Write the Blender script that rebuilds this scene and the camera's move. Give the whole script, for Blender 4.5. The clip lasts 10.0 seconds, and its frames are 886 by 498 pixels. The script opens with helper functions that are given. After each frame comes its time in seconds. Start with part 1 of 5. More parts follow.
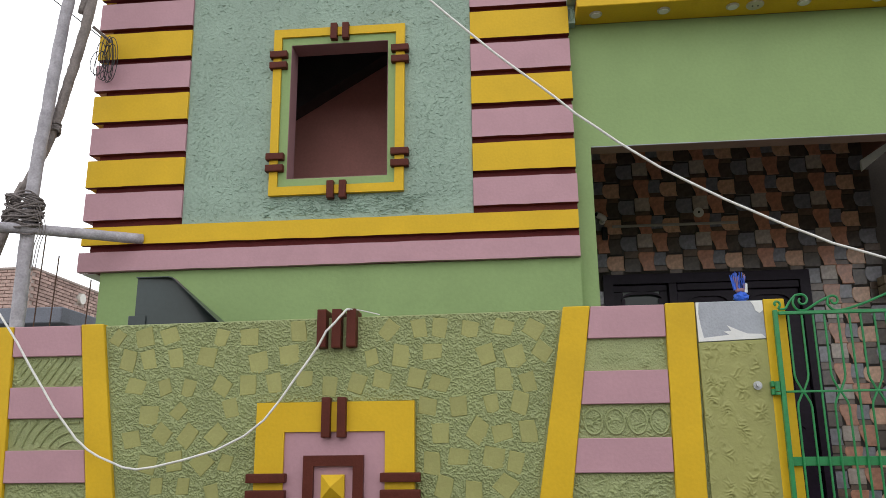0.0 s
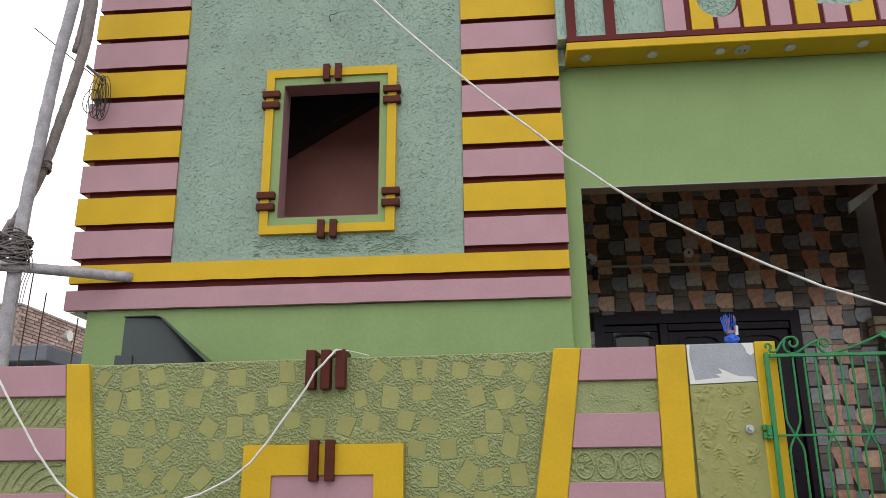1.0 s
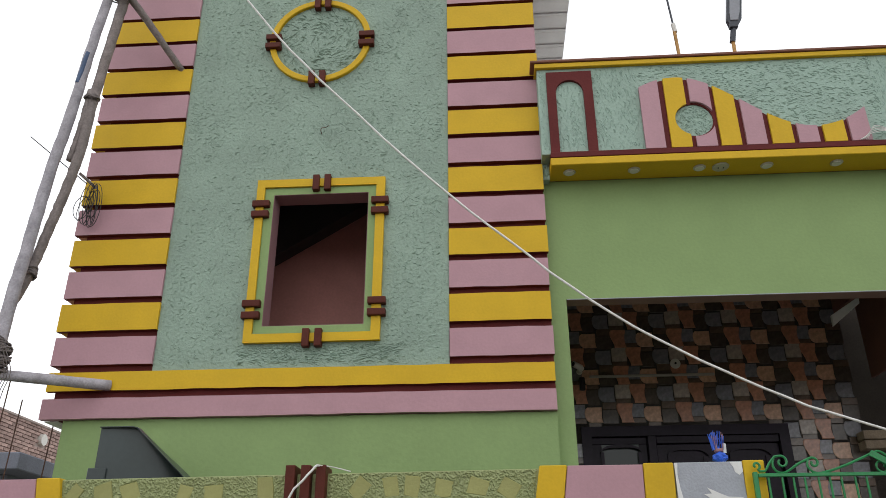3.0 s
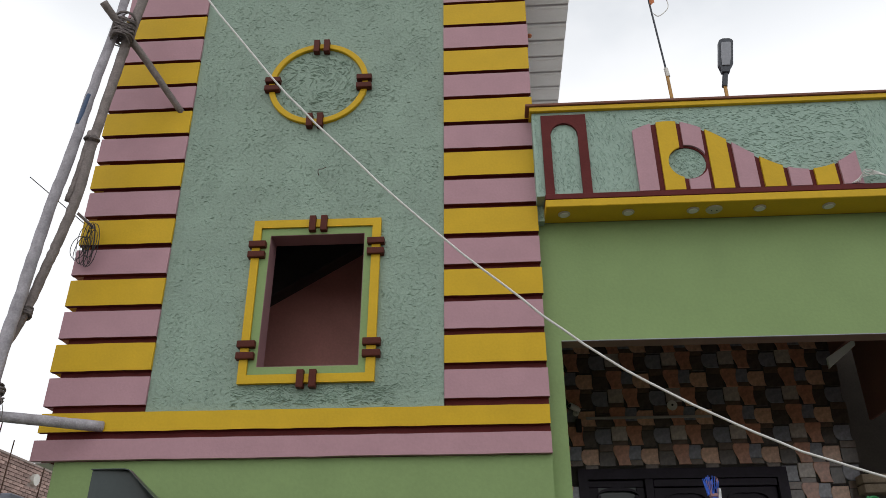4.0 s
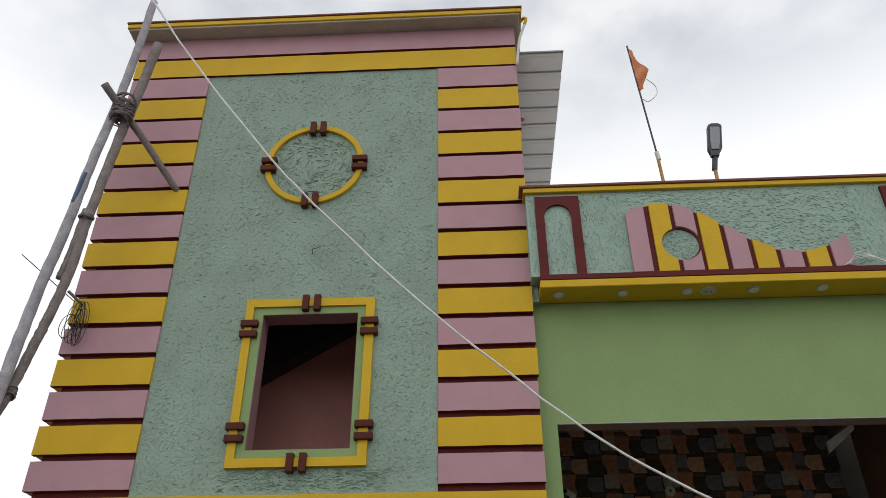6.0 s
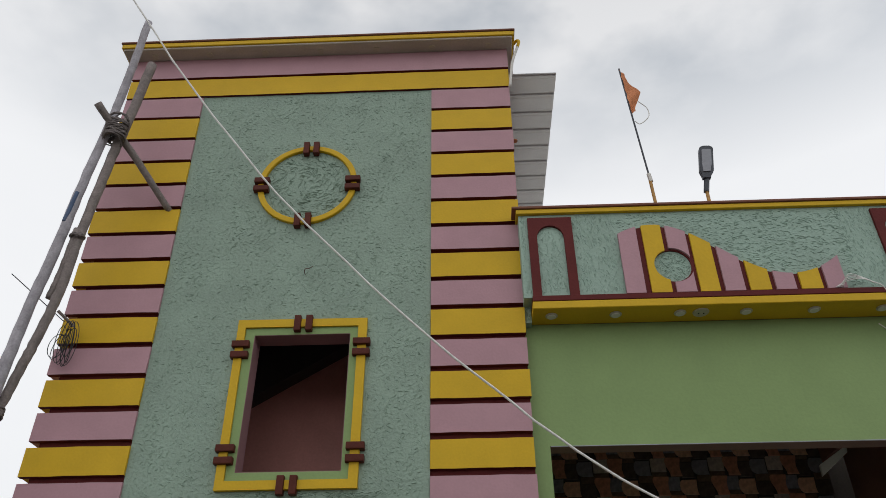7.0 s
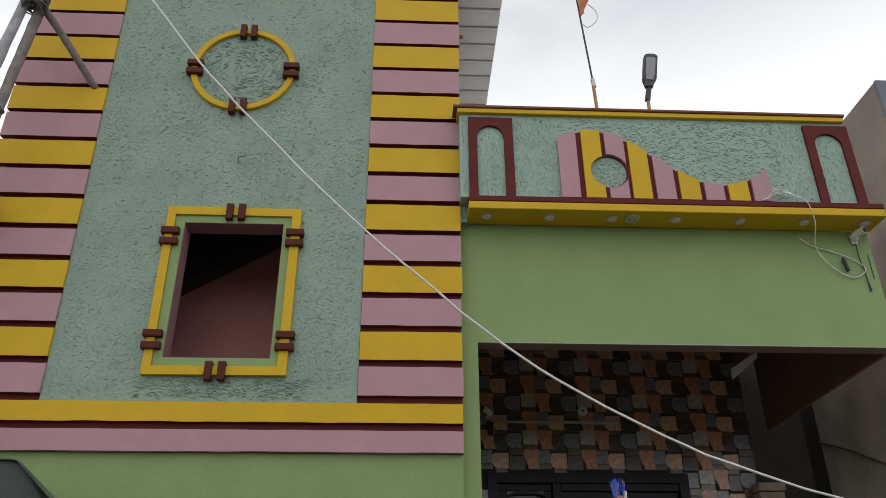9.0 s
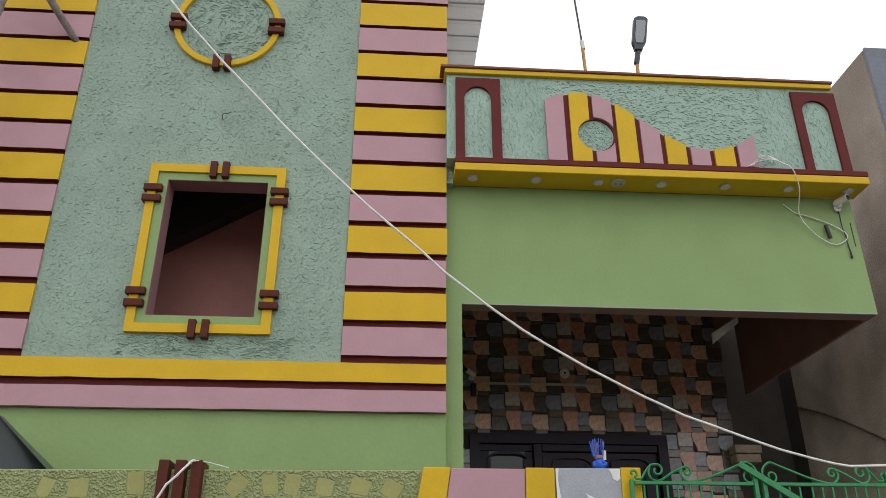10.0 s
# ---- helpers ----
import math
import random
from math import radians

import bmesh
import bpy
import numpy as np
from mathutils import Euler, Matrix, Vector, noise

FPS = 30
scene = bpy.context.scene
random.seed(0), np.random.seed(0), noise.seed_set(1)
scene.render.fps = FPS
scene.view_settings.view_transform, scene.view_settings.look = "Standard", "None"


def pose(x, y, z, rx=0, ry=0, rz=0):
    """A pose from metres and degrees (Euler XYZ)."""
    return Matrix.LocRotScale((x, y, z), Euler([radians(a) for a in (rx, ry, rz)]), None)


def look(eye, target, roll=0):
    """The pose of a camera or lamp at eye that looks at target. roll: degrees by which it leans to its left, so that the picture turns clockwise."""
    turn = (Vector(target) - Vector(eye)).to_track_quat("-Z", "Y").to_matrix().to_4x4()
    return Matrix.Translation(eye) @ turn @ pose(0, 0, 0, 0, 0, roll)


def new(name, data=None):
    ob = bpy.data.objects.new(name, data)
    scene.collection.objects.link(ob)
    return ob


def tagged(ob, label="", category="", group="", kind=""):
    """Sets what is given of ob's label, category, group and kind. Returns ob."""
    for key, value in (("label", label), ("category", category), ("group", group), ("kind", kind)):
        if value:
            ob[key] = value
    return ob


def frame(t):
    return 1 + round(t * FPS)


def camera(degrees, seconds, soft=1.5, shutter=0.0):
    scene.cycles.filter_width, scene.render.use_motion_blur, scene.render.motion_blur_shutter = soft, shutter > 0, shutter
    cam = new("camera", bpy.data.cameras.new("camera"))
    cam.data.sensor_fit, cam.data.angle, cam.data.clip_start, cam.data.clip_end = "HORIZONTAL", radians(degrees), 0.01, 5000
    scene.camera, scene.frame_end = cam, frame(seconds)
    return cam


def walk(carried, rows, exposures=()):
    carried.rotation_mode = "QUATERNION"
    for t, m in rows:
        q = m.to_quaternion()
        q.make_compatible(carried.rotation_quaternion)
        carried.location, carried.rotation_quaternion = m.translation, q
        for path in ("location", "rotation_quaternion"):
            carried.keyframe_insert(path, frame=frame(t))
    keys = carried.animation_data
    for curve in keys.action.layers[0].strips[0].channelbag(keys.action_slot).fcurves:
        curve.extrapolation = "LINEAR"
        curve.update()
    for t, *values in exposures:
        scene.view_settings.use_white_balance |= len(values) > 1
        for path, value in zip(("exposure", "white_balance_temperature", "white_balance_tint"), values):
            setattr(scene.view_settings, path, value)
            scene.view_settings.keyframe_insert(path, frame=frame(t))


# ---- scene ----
cam = camera(58.6, 10.0, 0.65)
PATH = [
    (0, (1.148, -4.764, 1.501), (0.965, -2.839, 2.012), -0.6),
    (0.5, (1.15, -4.76, 1.505), (0.981, -2.846, 2.061), -0.5),
    (1, (1.15, -4.759, 1.518), (0.993, -2.858, 2.12), -0.5),
    (1.5, (1.149, -4.763, 1.531), (1.005, -2.878, 2.183), -0.5),
    (2, (1.153, -4.766, 1.546), (1.02, -2.9, 2.253), -0.5),
    (2.5, (1.153, -4.769, 1.555), (1.031, -2.929, 2.331), -0.3),
    (2.7, (1.157, -4.775, 1.558), (1.037, -2.9475, 2.363), -0.3),
    (3.8, (1.187, -4.807, 1.572), (1.074, -3.032, 2.486), -0.1),
    (4, (1.191, -4.812, 1.574), (1.079, -3.044, 2.502), -0.1),
    (4.5, (1.19, -4.817, 1.582), (1.086, -3.067, 2.545), -0.0),
    (5, (1.176, -4.802, 1.584), (1.081, -3.078, 2.593), -0.1),
    (5.5, (1.165, -4.806, 1.586), (1.079, -3.109, 2.641), -0.2),
    (5.7, (1.163, -4.803, 1.587), (1.077, -3.1175, 2.66), -0.2),
    (6.8, (1.158, -4.792, 1.592), (1.098, -3.153, 2.736), -0.4),
    (7, (1.158, -4.792, 1.592), (1.098, -3.153, 2.736), -0.4),
    (7.5, (1.171, -4.784, 1.585), (1.153, -3.13, 2.711), -0.6),
    (8, (1.173, -4.768, 1.577), (1.194, -3.074, 2.64), -0.5),
    (8.5, (1.182, -4.759, 1.568), (1.237, -3.027, 2.566), -0.3),
    (9, (1.19, -4.745, 1.557), (1.278, -2.98, 2.494), -0.3),
    (9.5, (1.2, -4.732, 1.544), (1.31, -2.945, 2.436), -0.2),
    (10, (1.198, -4.731, 1.546), (1.323, -2.927, 2.401), 0.0),
]
EXPOSURES = [(0, -0.15), (2.5, -0.22), (2.7, -0.26), (3.8, -0.63), (4.5, -0.64), (5, -0.62), (5.7, -0.64), (6.8, -0.86), (7, -0.90), (8.5, -0.70), (9, -0.70), (9.5, -0.44), (10, -0.27)]
walk(cam, [(t, look(eye, target, roll)) for t, eye, target, roll in PATH], EXPOSURES)

# ---- sky and sun ----
world = bpy.data.worlds.new("sky")
scene.world = world
world.use_nodes = True
wn, wl = world.node_tree.nodes, world.node_tree.links
wn.clear()
w_out, w_bg = wn.new("ShaderNodeOutputWorld"), wn.new("ShaderNodeBackground")
w_sky = wn.new("ShaderNodeTexSky")
w_sky.sky_type, w_sky.sun_disc = "NISHITA", False
w_sky.sun_elevation, w_sky.sun_rotation = radians(58), radians(170)
w_sky.air_density, w_sky.dust_density = 1.5, 3.0
w_dim = wn.new("ShaderNodeMix")
w_dim.data_type, w_dim.blend_type = "RGBA", "MULTIPLY"
w_dim.inputs["Factor"].default_value = 1.0
w_dim.inputs["B"].default_value = (0.10, 0.10, 0.10, 1)
w_tc, w_map = wn.new("ShaderNodeTexCoord"), wn.new("ShaderNodeMapping")
w_map.inputs["Scale"].default_value = (1.0, 1.0, 1.9)
w_noise = wn.new("ShaderNodeTexNoise")
w_noise.inputs["Scale"].default_value, w_noise.inputs["Detail"].default_value = 2.6, 9
w_noise.inputs["Roughness"].default_value = 0.52
w_ramp = wn.new("ShaderNodeValToRGB")
w_ramp.color_ramp.elements[0].position, w_ramp.color_ramp.elements[0].color = 0.41, (0.50, 0.572, 0.66, 1)
w_ramp.color_ramp.elements[1].position, w_ramp.color_ramp.elements[1].color = 0.59, (1.25, 1.25, 1.26, 1)
w_mix = wn.new("ShaderNodeMix")
w_mix.data_type = "RGBA"
w_mix.inputs["Factor"].default_value = 0.86
# thinner, brighter cloud towards the horizon
w_sep, w_low = wn.new("ShaderNodeSeparateXYZ"), wn.new("ShaderNodeMapRange")
w_low.inputs["From Min"].default_value, w_low.inputs["From Max"].default_value = 0.60, 0.80
w_low.inputs["To Min"].default_value, w_low.inputs["To Max"].default_value = 0.95, 0.0
w_pale = wn.new("ShaderNodeMix")
w_pale.data_type = "RGBA"
w_pale.inputs["B"].default_value = (1.54, 1.55, 1.57, 1)
wl.new(w_tc.outputs["Generated"], w_map.inputs["Vector"])
wl.new(w_map.outputs["Vector"], w_noise.inputs["Vector"])
wl.new(w_noise.outputs["Fac"], w_ramp.inputs["Fac"])
wl.new(w_tc.outputs["Generated"], w_sep.inputs["Vector"])
wl.new(w_sep.outputs["Z"], w_low.inputs["Value"])
wl.new(w_low.outputs["Result"], w_pale.inputs["Factor"])
wl.new(w_ramp.outputs["Color"], w_pale.inputs["A"])
wl.new(w_sky.outputs["Color"], w_dim.inputs["A"])
wl.new(w_dim.outputs["Result"], w_mix.inputs["A"])
wl.new(w_pale.outputs["Result"], w_mix.inputs["B"])
wl.new(w_mix.outputs["Result"], w_bg.inputs["Color"])
w_bg.inputs["Strength"].default_value = 1.25
wl.new(w_bg.outputs["Background"], w_out.inputs["Surface"])

sun = new("sun", bpy.data.lights.new("sun", "SUN"))
sun.data.energy, sun.data.angle, sun.data.color = 0.35, radians(40), (1.0, 0.97, 0.92)
sun.matrix_world = look((-1.0, -6.0, 9.5), (0, 0, 0))


# ---- materials ----
def material(name, rgb, rough=0.55, grain=0.10, scale=9.0, bump=0.15, fine=120.0, metal=0.0, stain=0.0, each=0.0, spec=0.4, streak=0.0):
    """A painted, plastered or metal surface: base colour, broad variation, fine grain and relief."""
    m = bpy.data.materials.new(name)
    m.use_nodes = True
    n, l = m.node_tree.nodes, m.node_tree.links
    b = n["Principled BSDF"]
    b.inputs["Roughness"].default_value, b.inputs["Metallic"].default_value = rough, metal
    b.inputs["Specular IOR Level"].default_value = spec
    tc = n.new("ShaderNodeTexCoord")
    big, small = n.new("ShaderNodeTexNoise"), n.new("ShaderNodeTexNoise")
    big.inputs["Scale"].default_value, big.inputs["Detail"].default_value = scale, 5
    small.inputs["Scale"].default_value, small.inputs["Detail"].default_value = fine, 3
    l.new(tc.outputs["Object"], big.inputs["Vector"])
    l.new(tc.outputs["Object"], small.inputs["Vector"])
    ramp = n.new("ShaderNodeMapRange")
    ramp.inputs["From Min"].default_value, ramp.inputs["From Max"].default_value = 0.3, 0.7
    ramp.inputs["To Min"].default_value, ramp.inputs["To Max"].default_value = 1 - grain, 1 + grain
    l.new(big.outputs["Fac"], ramp.inputs["Value"])
    ramp2 = n.new("ShaderNodeMapRange")
    ramp2.inputs["From Min"].default_value, ramp2.inputs["From Max"].default_value = 0.3, 0.7
    ramp2.inputs["To Min"].default_value, ramp2.inputs["To Max"].default_value = 1 - grain * 0.6, 1 + grain * 0.6
    l.new(small.outputs["Fac"], ramp2.inputs["Value"])
    mul = n.new("ShaderNodeMath")
    mul.operation = "MULTIPLY"
    l.new(ramp.outputs["Result"], mul.inputs[0])
    l.new(ramp2.outputs["Result"], mul.inputs[1])
    last = mul.outputs[0]
    if each:
        info, r3, mul2 = n.new("ShaderNodeObjectInfo"), n.new("ShaderNodeMapRange"), n.new("ShaderNodeMath")
        r3.inputs["To Min"].default_value, r3.inputs["To Max"].default_value = 1 - each, 1 + each
        l.new(info.outputs["Random"], r3.inputs["Value"])
        mul2.operation = "MULTIPLY"
        l.new(last, mul2.inputs[0])
        l.new(r3.outputs["Result"], mul2.inputs[1])
        last = mul2.outputs[0]
    col = n.new("ShaderNodeMix")
    col.data_type, col.blend_type = "RGBA", "MULTIPLY"
    col.inputs["Factor"].default_value = 1.0
    col.inputs["A"].default_value = (*rgb, 1)
    l.new(last, col.inputs["B"])
    colour = col.outputs["Result"]
    if stain:
        st, sr, sm, mp = n.new("ShaderNodeTexNoise"), n.new("ShaderNodeMapRange"), n.new("ShaderNodeMix"), n.new("ShaderNodeMapping")
        mp.inputs["Scale"].default_value = (1, 1, 1 - streak)
        st.inputs["Scale"].default_value, st.inputs["Detail"].default_value = scale * 0.35, 8
        sr.inputs["From Min"].default_value, sr.inputs["From Max"].default_value = 0.5, 0.72
        sr.inputs["To Max"].default_value = stain
        sm.data_type = "RGBA"
        sm.inputs["B"].default_value = (rgb[0] * 0.5 + 0.02, rgb[1] * 0.48 + 0.02, rgb[2] * 0.45 + 0.015, 1)
        l.new(tc.outputs["Object"], mp.inputs["Vector"])
        l.new(mp.outputs["Vector"], st.inputs["Vector"])
        l.new(st.outputs["Fac"], sr.inputs["Value"])
        l.new(sr.outputs["Result"], sm.inputs["Factor"])
        l.new(colour, sm.inputs["A"])
        colour = sm.outputs["Result"]
    l.new(colour, b.inputs["Base Color"])
    bp = n.new("ShaderNodeBump")
    bp.inputs["Strength"].default_value, bp.inputs["Distance"].default_value = bump, 0.01
    l.new(small.outputs["Fac"], bp.inputs["Height"])
    l.new(bp.outputs["Normal"], b.inputs["Normal"])
    return m


M_YELLOW = material("yellow_paint", (0.645, 0.408, 0.018), 0.5, 0.05, 5, 0.10, 60, stain=0.12, spec=0.22)
M_PINK = material("pink_paint", (0.46, 0.262, 0.30), 0.55, 0.05, 5, 0.10, 60, stain=0.10)
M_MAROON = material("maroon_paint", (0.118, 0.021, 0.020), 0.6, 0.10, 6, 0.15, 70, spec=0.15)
M_BROWN = material("brown_paint", (0.092, 0.021, 0.013), 0.5, 0.12, 12, 0.15, 90, spec=0.16)
M_GREEN = material("green_wall_paint", (0.247, 0.354, 0.143), 0.6, 0.05, 2.5, 0.12, 50, stain=0.12, spec=0.28)
M_SEA = material("sea_green_textured_plaster", (0.27, 0.365, 0.295), 0.6, 0.09, 3.0, 0.8, 48, stain=0.22)
M_SEA_PALE = material("pale_sea_green_plaster", (0.315, 0.435, 0.365), 0.6, 0.07, 3.0, 0.45, 55, stain=0.12)
M_OLIVE = material("olive_roughcast", (0.30, 0.338, 0.148), 0.42, 0.06, 5, 0.7, 110, stain=0.06, spec=0.5)
M_OLIVE_FLAT = material("olive_smooth_plaster", (0.315, 0.315, 0.112), 0.55, 0.06, 10, 0.16, 60, each=0.06)
M_WHITE = material("white_paint", (0.72, 0.72, 0.70), 0.6, 0.05, 8, 0.1, 60)
M_CEMENT = material("bare_cement", (0.37, 0.39, 0.43), 0.8, 0.10, 10, 0.3, 90, stain=0.3)
M_CONCRETE = material("weathered_brown_plaster", (0.39, 0.325, 0.27), 0.85, 0.24, 2.6, 0.5, 60, stain=0.95, streak=0.75)
M_SLATE = material("blue_grey_plaster", (0.20, 0.215, 0.26), 0.85, 0.15, 2.5, 0.3, 60, stain=0.5, streak=0.7)
M_GATE = material("green_gate_enamel", (0.018, 0.215, 0.065), 0.35, 0.12, 25, 0.12, 90, spec=0.5)
M_GALV = material("galvanised_steel", (0.52, 0.53, 0.54), 0.45, 0.12, 30, 0.1, 120, metal=0.7)
M_SHEET = material("tin_sheet", (0.80, 0.79, 0.76), 0.6, 0.07, 6, 0.08, 40, stain=0.2)
M_PLASTIC = material("white_plastic", (0.70, 0.68, 0.63), 0.4, 0.04, 20, 0.04, 60)
M_BLACK = material("black_plastic", (0.018, 0.018, 0.02), 0.45, 0.1, 20, 0.05, 60)
M_WIRE = material("white_cable_sheath", (0.74, 0.73, 0.70), 0.5, 0.08, 30, 0.05, 60)
M_POLE = material("bleached_pole_wood", (0.40, 0.38, 0.415), 0.8, 0.22, 14, 0.5, 80, stain=0.4, streak=0.85)
M_POLE2 = material("weathered_pole_wood", (0.25, 0.215, 0.205), 0.85, 0.25, 14, 0.5, 80, stain=0.4, streak=0.85)
M_ROPE = material("coir_rope", (0.19, 0.165, 0.16), 0.95, 0.3, 60, 0.6, 200)
M_RUST = material("rusty_steel", (0.10, 0.055, 0.04), 0.85, 0.3, 40, 0.3, 150)
M_DOOR = material("dark_stained_door", (0.019, 0.012, 0.024), 0.25, 0.2, 6, 0.02, 30, spec=0.13)
M_REVEAL = material("dusty_rose_reveal", (0.30, 0.165, 0.175), 0.6, 0.06, 5, 0.1, 60)
M_INSIDE = material("maroon_inside_wall", (0.62, 0.28, 0.245), 0.6, 0.08, 3, 0.1, 60, stain=0.15)
# near-black base colour carries the lack of light in the stairwell
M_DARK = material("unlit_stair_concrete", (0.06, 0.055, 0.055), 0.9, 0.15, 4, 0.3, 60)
# plain plaster darkened in its base colour to pass for the passage's shade
M_SHADED = material("shade_darkened_plaster", (0.058, 0.049, 0.042), 0.85, 0.2, 3, 0.3, 60, stain=0.4)
M_SOFFIT = material("dull_rose_soffit", (0.30, 0.19, 0.155), 0.7, 0.1, 4, 0.1, 60, stain=0.2)
M_CHUTE = material("glossy_grey_enamel", (0.040, 0.054, 0.055), 0.28, 0.08, 5, 0.03, 40, stain=0.15, spec=0.4)
M_MAROON_WALL = material("dull_maroon_plaster", (0.27, 0.125, 0.105), 0.7, 0.12, 4, 0.15, 60, stain=0.3)
M_GROUND = material("packed_earth", (0.17, 0.145, 0.115), 0.95, 0.2, 1.5, 0.5, 40, stain=0.3)
M_ROAD = material("cement_road", (0.165, 0.158, 0.145), 0.9, 0.12, 1.2, 0.4, 50, stain=0.35)
M_FLOOR = material("grey_floor_screed", (0.27, 0.265, 0.25), 0.7, 0.1, 3, 0.2, 50, stain=0.2)
M_SAFFRON = material("saffron_cloth", (0.62, 0.24, 0.11), 0.85, 0.12, 12, 0.05, 60)
M_BLUE = material("blue_plastic_bristle", (0.03, 0.12, 0.62), 0.5, 0.2, 40, 0.1, 90)
M_LENS = material("lamp_lens", (0.28, 0.29, 0.32), 0.15, 0.05, 40, 0.02, 60)
M_LAMP = material("grey_lamp_casing", (0.05, 0.056, 0.07), 0.45, 0.1, 20, 0.05, 60)
M_PLANK = material("pale_sawn_wood", (0.34, 0.27, 0.20), 0.8, 0.2, 14, 0.3, 90)
M_BRICK = material("red_brick", (0.41, 0.29, 0.255), 0.9, 0.18, 12, 0.6, 60, each=0.28)
M_MORTAR = material("brick_mortar", (0.40, 0.33, 0.30), 0.95, 0.15, 6, 0.5, 50)
M_TILES = [
    material("tile_terracotta", (0.516, 0.245, 0.159), 0.24, 0.2, 18, 0.02, 40, spec=0.75, each=0.07),
    material("tile_tan", (0.619, 0.378, 0.258), 0.24, 0.2, 18, 0.02, 40, spec=0.75, each=0.07),
    material("tile_charcoal", (0.09, 0.071, 0.06), 0.24, 0.2, 18, 0.02, 40, spec=0.75, each=0.07),
    material("tile_slate_blue", (0.215, 0.215, 0.249), 0.24, 0.2, 18, 0.02, 40, spec=0.75, each=0.07),
    material("tile_stone_grey", (0.447, 0.378, 0.335), 0.24, 0.2, 18, 0.02, 40, spec=0.75, each=0.07),
    material("tile_umber", (0.138, 0.095, 0.071), 0.24, 0.2, 18, 0.02, 40, spec=0.75, each=0.07)]
M_PIPE = material("ochre_pipe_paint", (0.46, 0.25, 0.07), 0.5, 0.12, 12, 0.1, 60)
# white light covers, their colour toned down for the shade they sit in
M_DIM = material("shade_dimmed_light_cover", (0.50, 0.46, 0.36), 0.5, 0.08, 20, 0.05, 60)
M_SMEAR = material("dark_blue_paint_smear", (0.07, 0.11, 0.20), 0.6)
M_EAVES = material("faded_cream_soffit", (0.50, 0.455, 0.395), 0.7, 0.08, 5, 0.1, 60, stain=0.25)
M_CAP = material("brown_coping_paint", (0.20, 0.085, 0.055), 0.55, 0.12, 8, 0.15, 70, spec=0.2)
M_GROUT = material("tile_joint", (0.04, 0.034, 0.03), 0.8, 0.1, 20, 0.2, 90)


def glass(name):
    m = bpy.data.materials.new(name)
    m.use_nodes = True
    b = m.node_tree.nodes["Principled BSDF"]
    b.inputs["Base Color"].default_value = (0.03, 0.04, 0.04, 1)
    b.inputs["Roughness"].default_value, b.inputs["Specular IOR Level"].default_value = 0.06, 0.35
    return m


def translucent(m, share):
    """Lets part of the daylight through a thin sheet."""
    n, l = m.node_tree.nodes, m.node_tree.links
    b, out = n["Principled BSDF"], n["Material Output"]
    t, mix = n.new("ShaderNodeBsdfTranslucent"), n.new("ShaderNodeMixShader")
    t.inputs["Color"].default_value = (0.8, 0.79, 0.76, 1)
    mix.inputs["Fac"].default_value = share
    l.new(b.outputs["BSDF"], mix.inputs[1])
    l.new(t.outputs["BSDF"], mix.inputs[2])
    l.new(mix.outputs["Shader"], out.inputs["Surface"])


translucent(M_SHEET, 0.56)
M_GLASS = glass("dark_window_glass")


# ---- building helpers ----
def thing(name, base, label, category, group="", kind=""):
    """An Empty at the thing's base, to which its parts are parented."""
    e = new(name)
    e.location = base
    e.empty_display_size = 0.1
    return tagged(e, label, category, group, kind)


def place(o):
    m = Matrix.Identity(4) if o is None else Matrix.Translation(o.location)
    return m


def finish(name, bm, mat, smooth):
    bmesh.ops.recalc_face_normals(bm, faces=bm.faces)
    me = bpy.data.meshes.new(name)
    bm.to_mesh(me)
    bm.free()
    me.materials.append(mat)
    if smooth:
        me.shade_smooth()
    return me


def part(name, bm, mat, parent, label="", smooth=False, kind=""):
    """One mesh object, modelled in world coordinates, under a thing or a part."""
    o = new(name, finish(name, bm, mat, smooth))
    o.parent = parent
    if parent is not None:
        o.matrix_parent_inverse = place(parent).inverted()
    return tagged(o, label, kind=kind)


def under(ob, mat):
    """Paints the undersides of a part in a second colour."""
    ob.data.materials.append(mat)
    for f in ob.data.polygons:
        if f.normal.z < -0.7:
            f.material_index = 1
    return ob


def piece(name, me, parent, m):
    """One of many alike pieces, sharing a mesh."""
    o = new(name, me)
    o.parent = parent
    o.matrix_parent_inverse = place(parent).inverted()
    o.matrix_basis = m
    return o


def solo(name, bm, mat, label, category, group="", kind="", smooth=False):
    o = new(name, finish(name, bm, mat, smooth))
    return tagged(o, label, category, group, kind)


def rounded(bm, r, seg=1):
    if r:
        bmesh.ops.bevel(bm, geom=list(bm.edges), offset=r, segments=seg, profile=0.7, affect="EDGES", clamp_overlap=True)


def box(x0, x1, y0, y1, z0, z1, r=0.0, bm=None, seg=1):
    b = bmesh.new()
    v = [b.verts.new(p) for p in ((x0, y0, z0), (x1, y0, z0), (x1, y1, z0), (x0, y1, z0), (x0, y0, z1), (x1, y0, z1), (x1, y1, z1), (x0, y1, z1))]
    for f in ((0, 1, 2, 3), (4, 7, 6, 5), (0, 4, 5, 1), (1, 5, 6, 2), (2, 6, 7, 3), (3, 7, 4, 0)):
        b.faces.new([v[i] for i in f])
    rounded(b, r, seg)
    return merge(bm, b)


def merge(bm, b):
    if bm is None:
        return b
    me = bpy.data.meshes.new("tmp")
    b.to_mesh(me)
    b.free()
    bm.from_mesh(me)
    bpy.data.meshes.remove(me)
    return bm


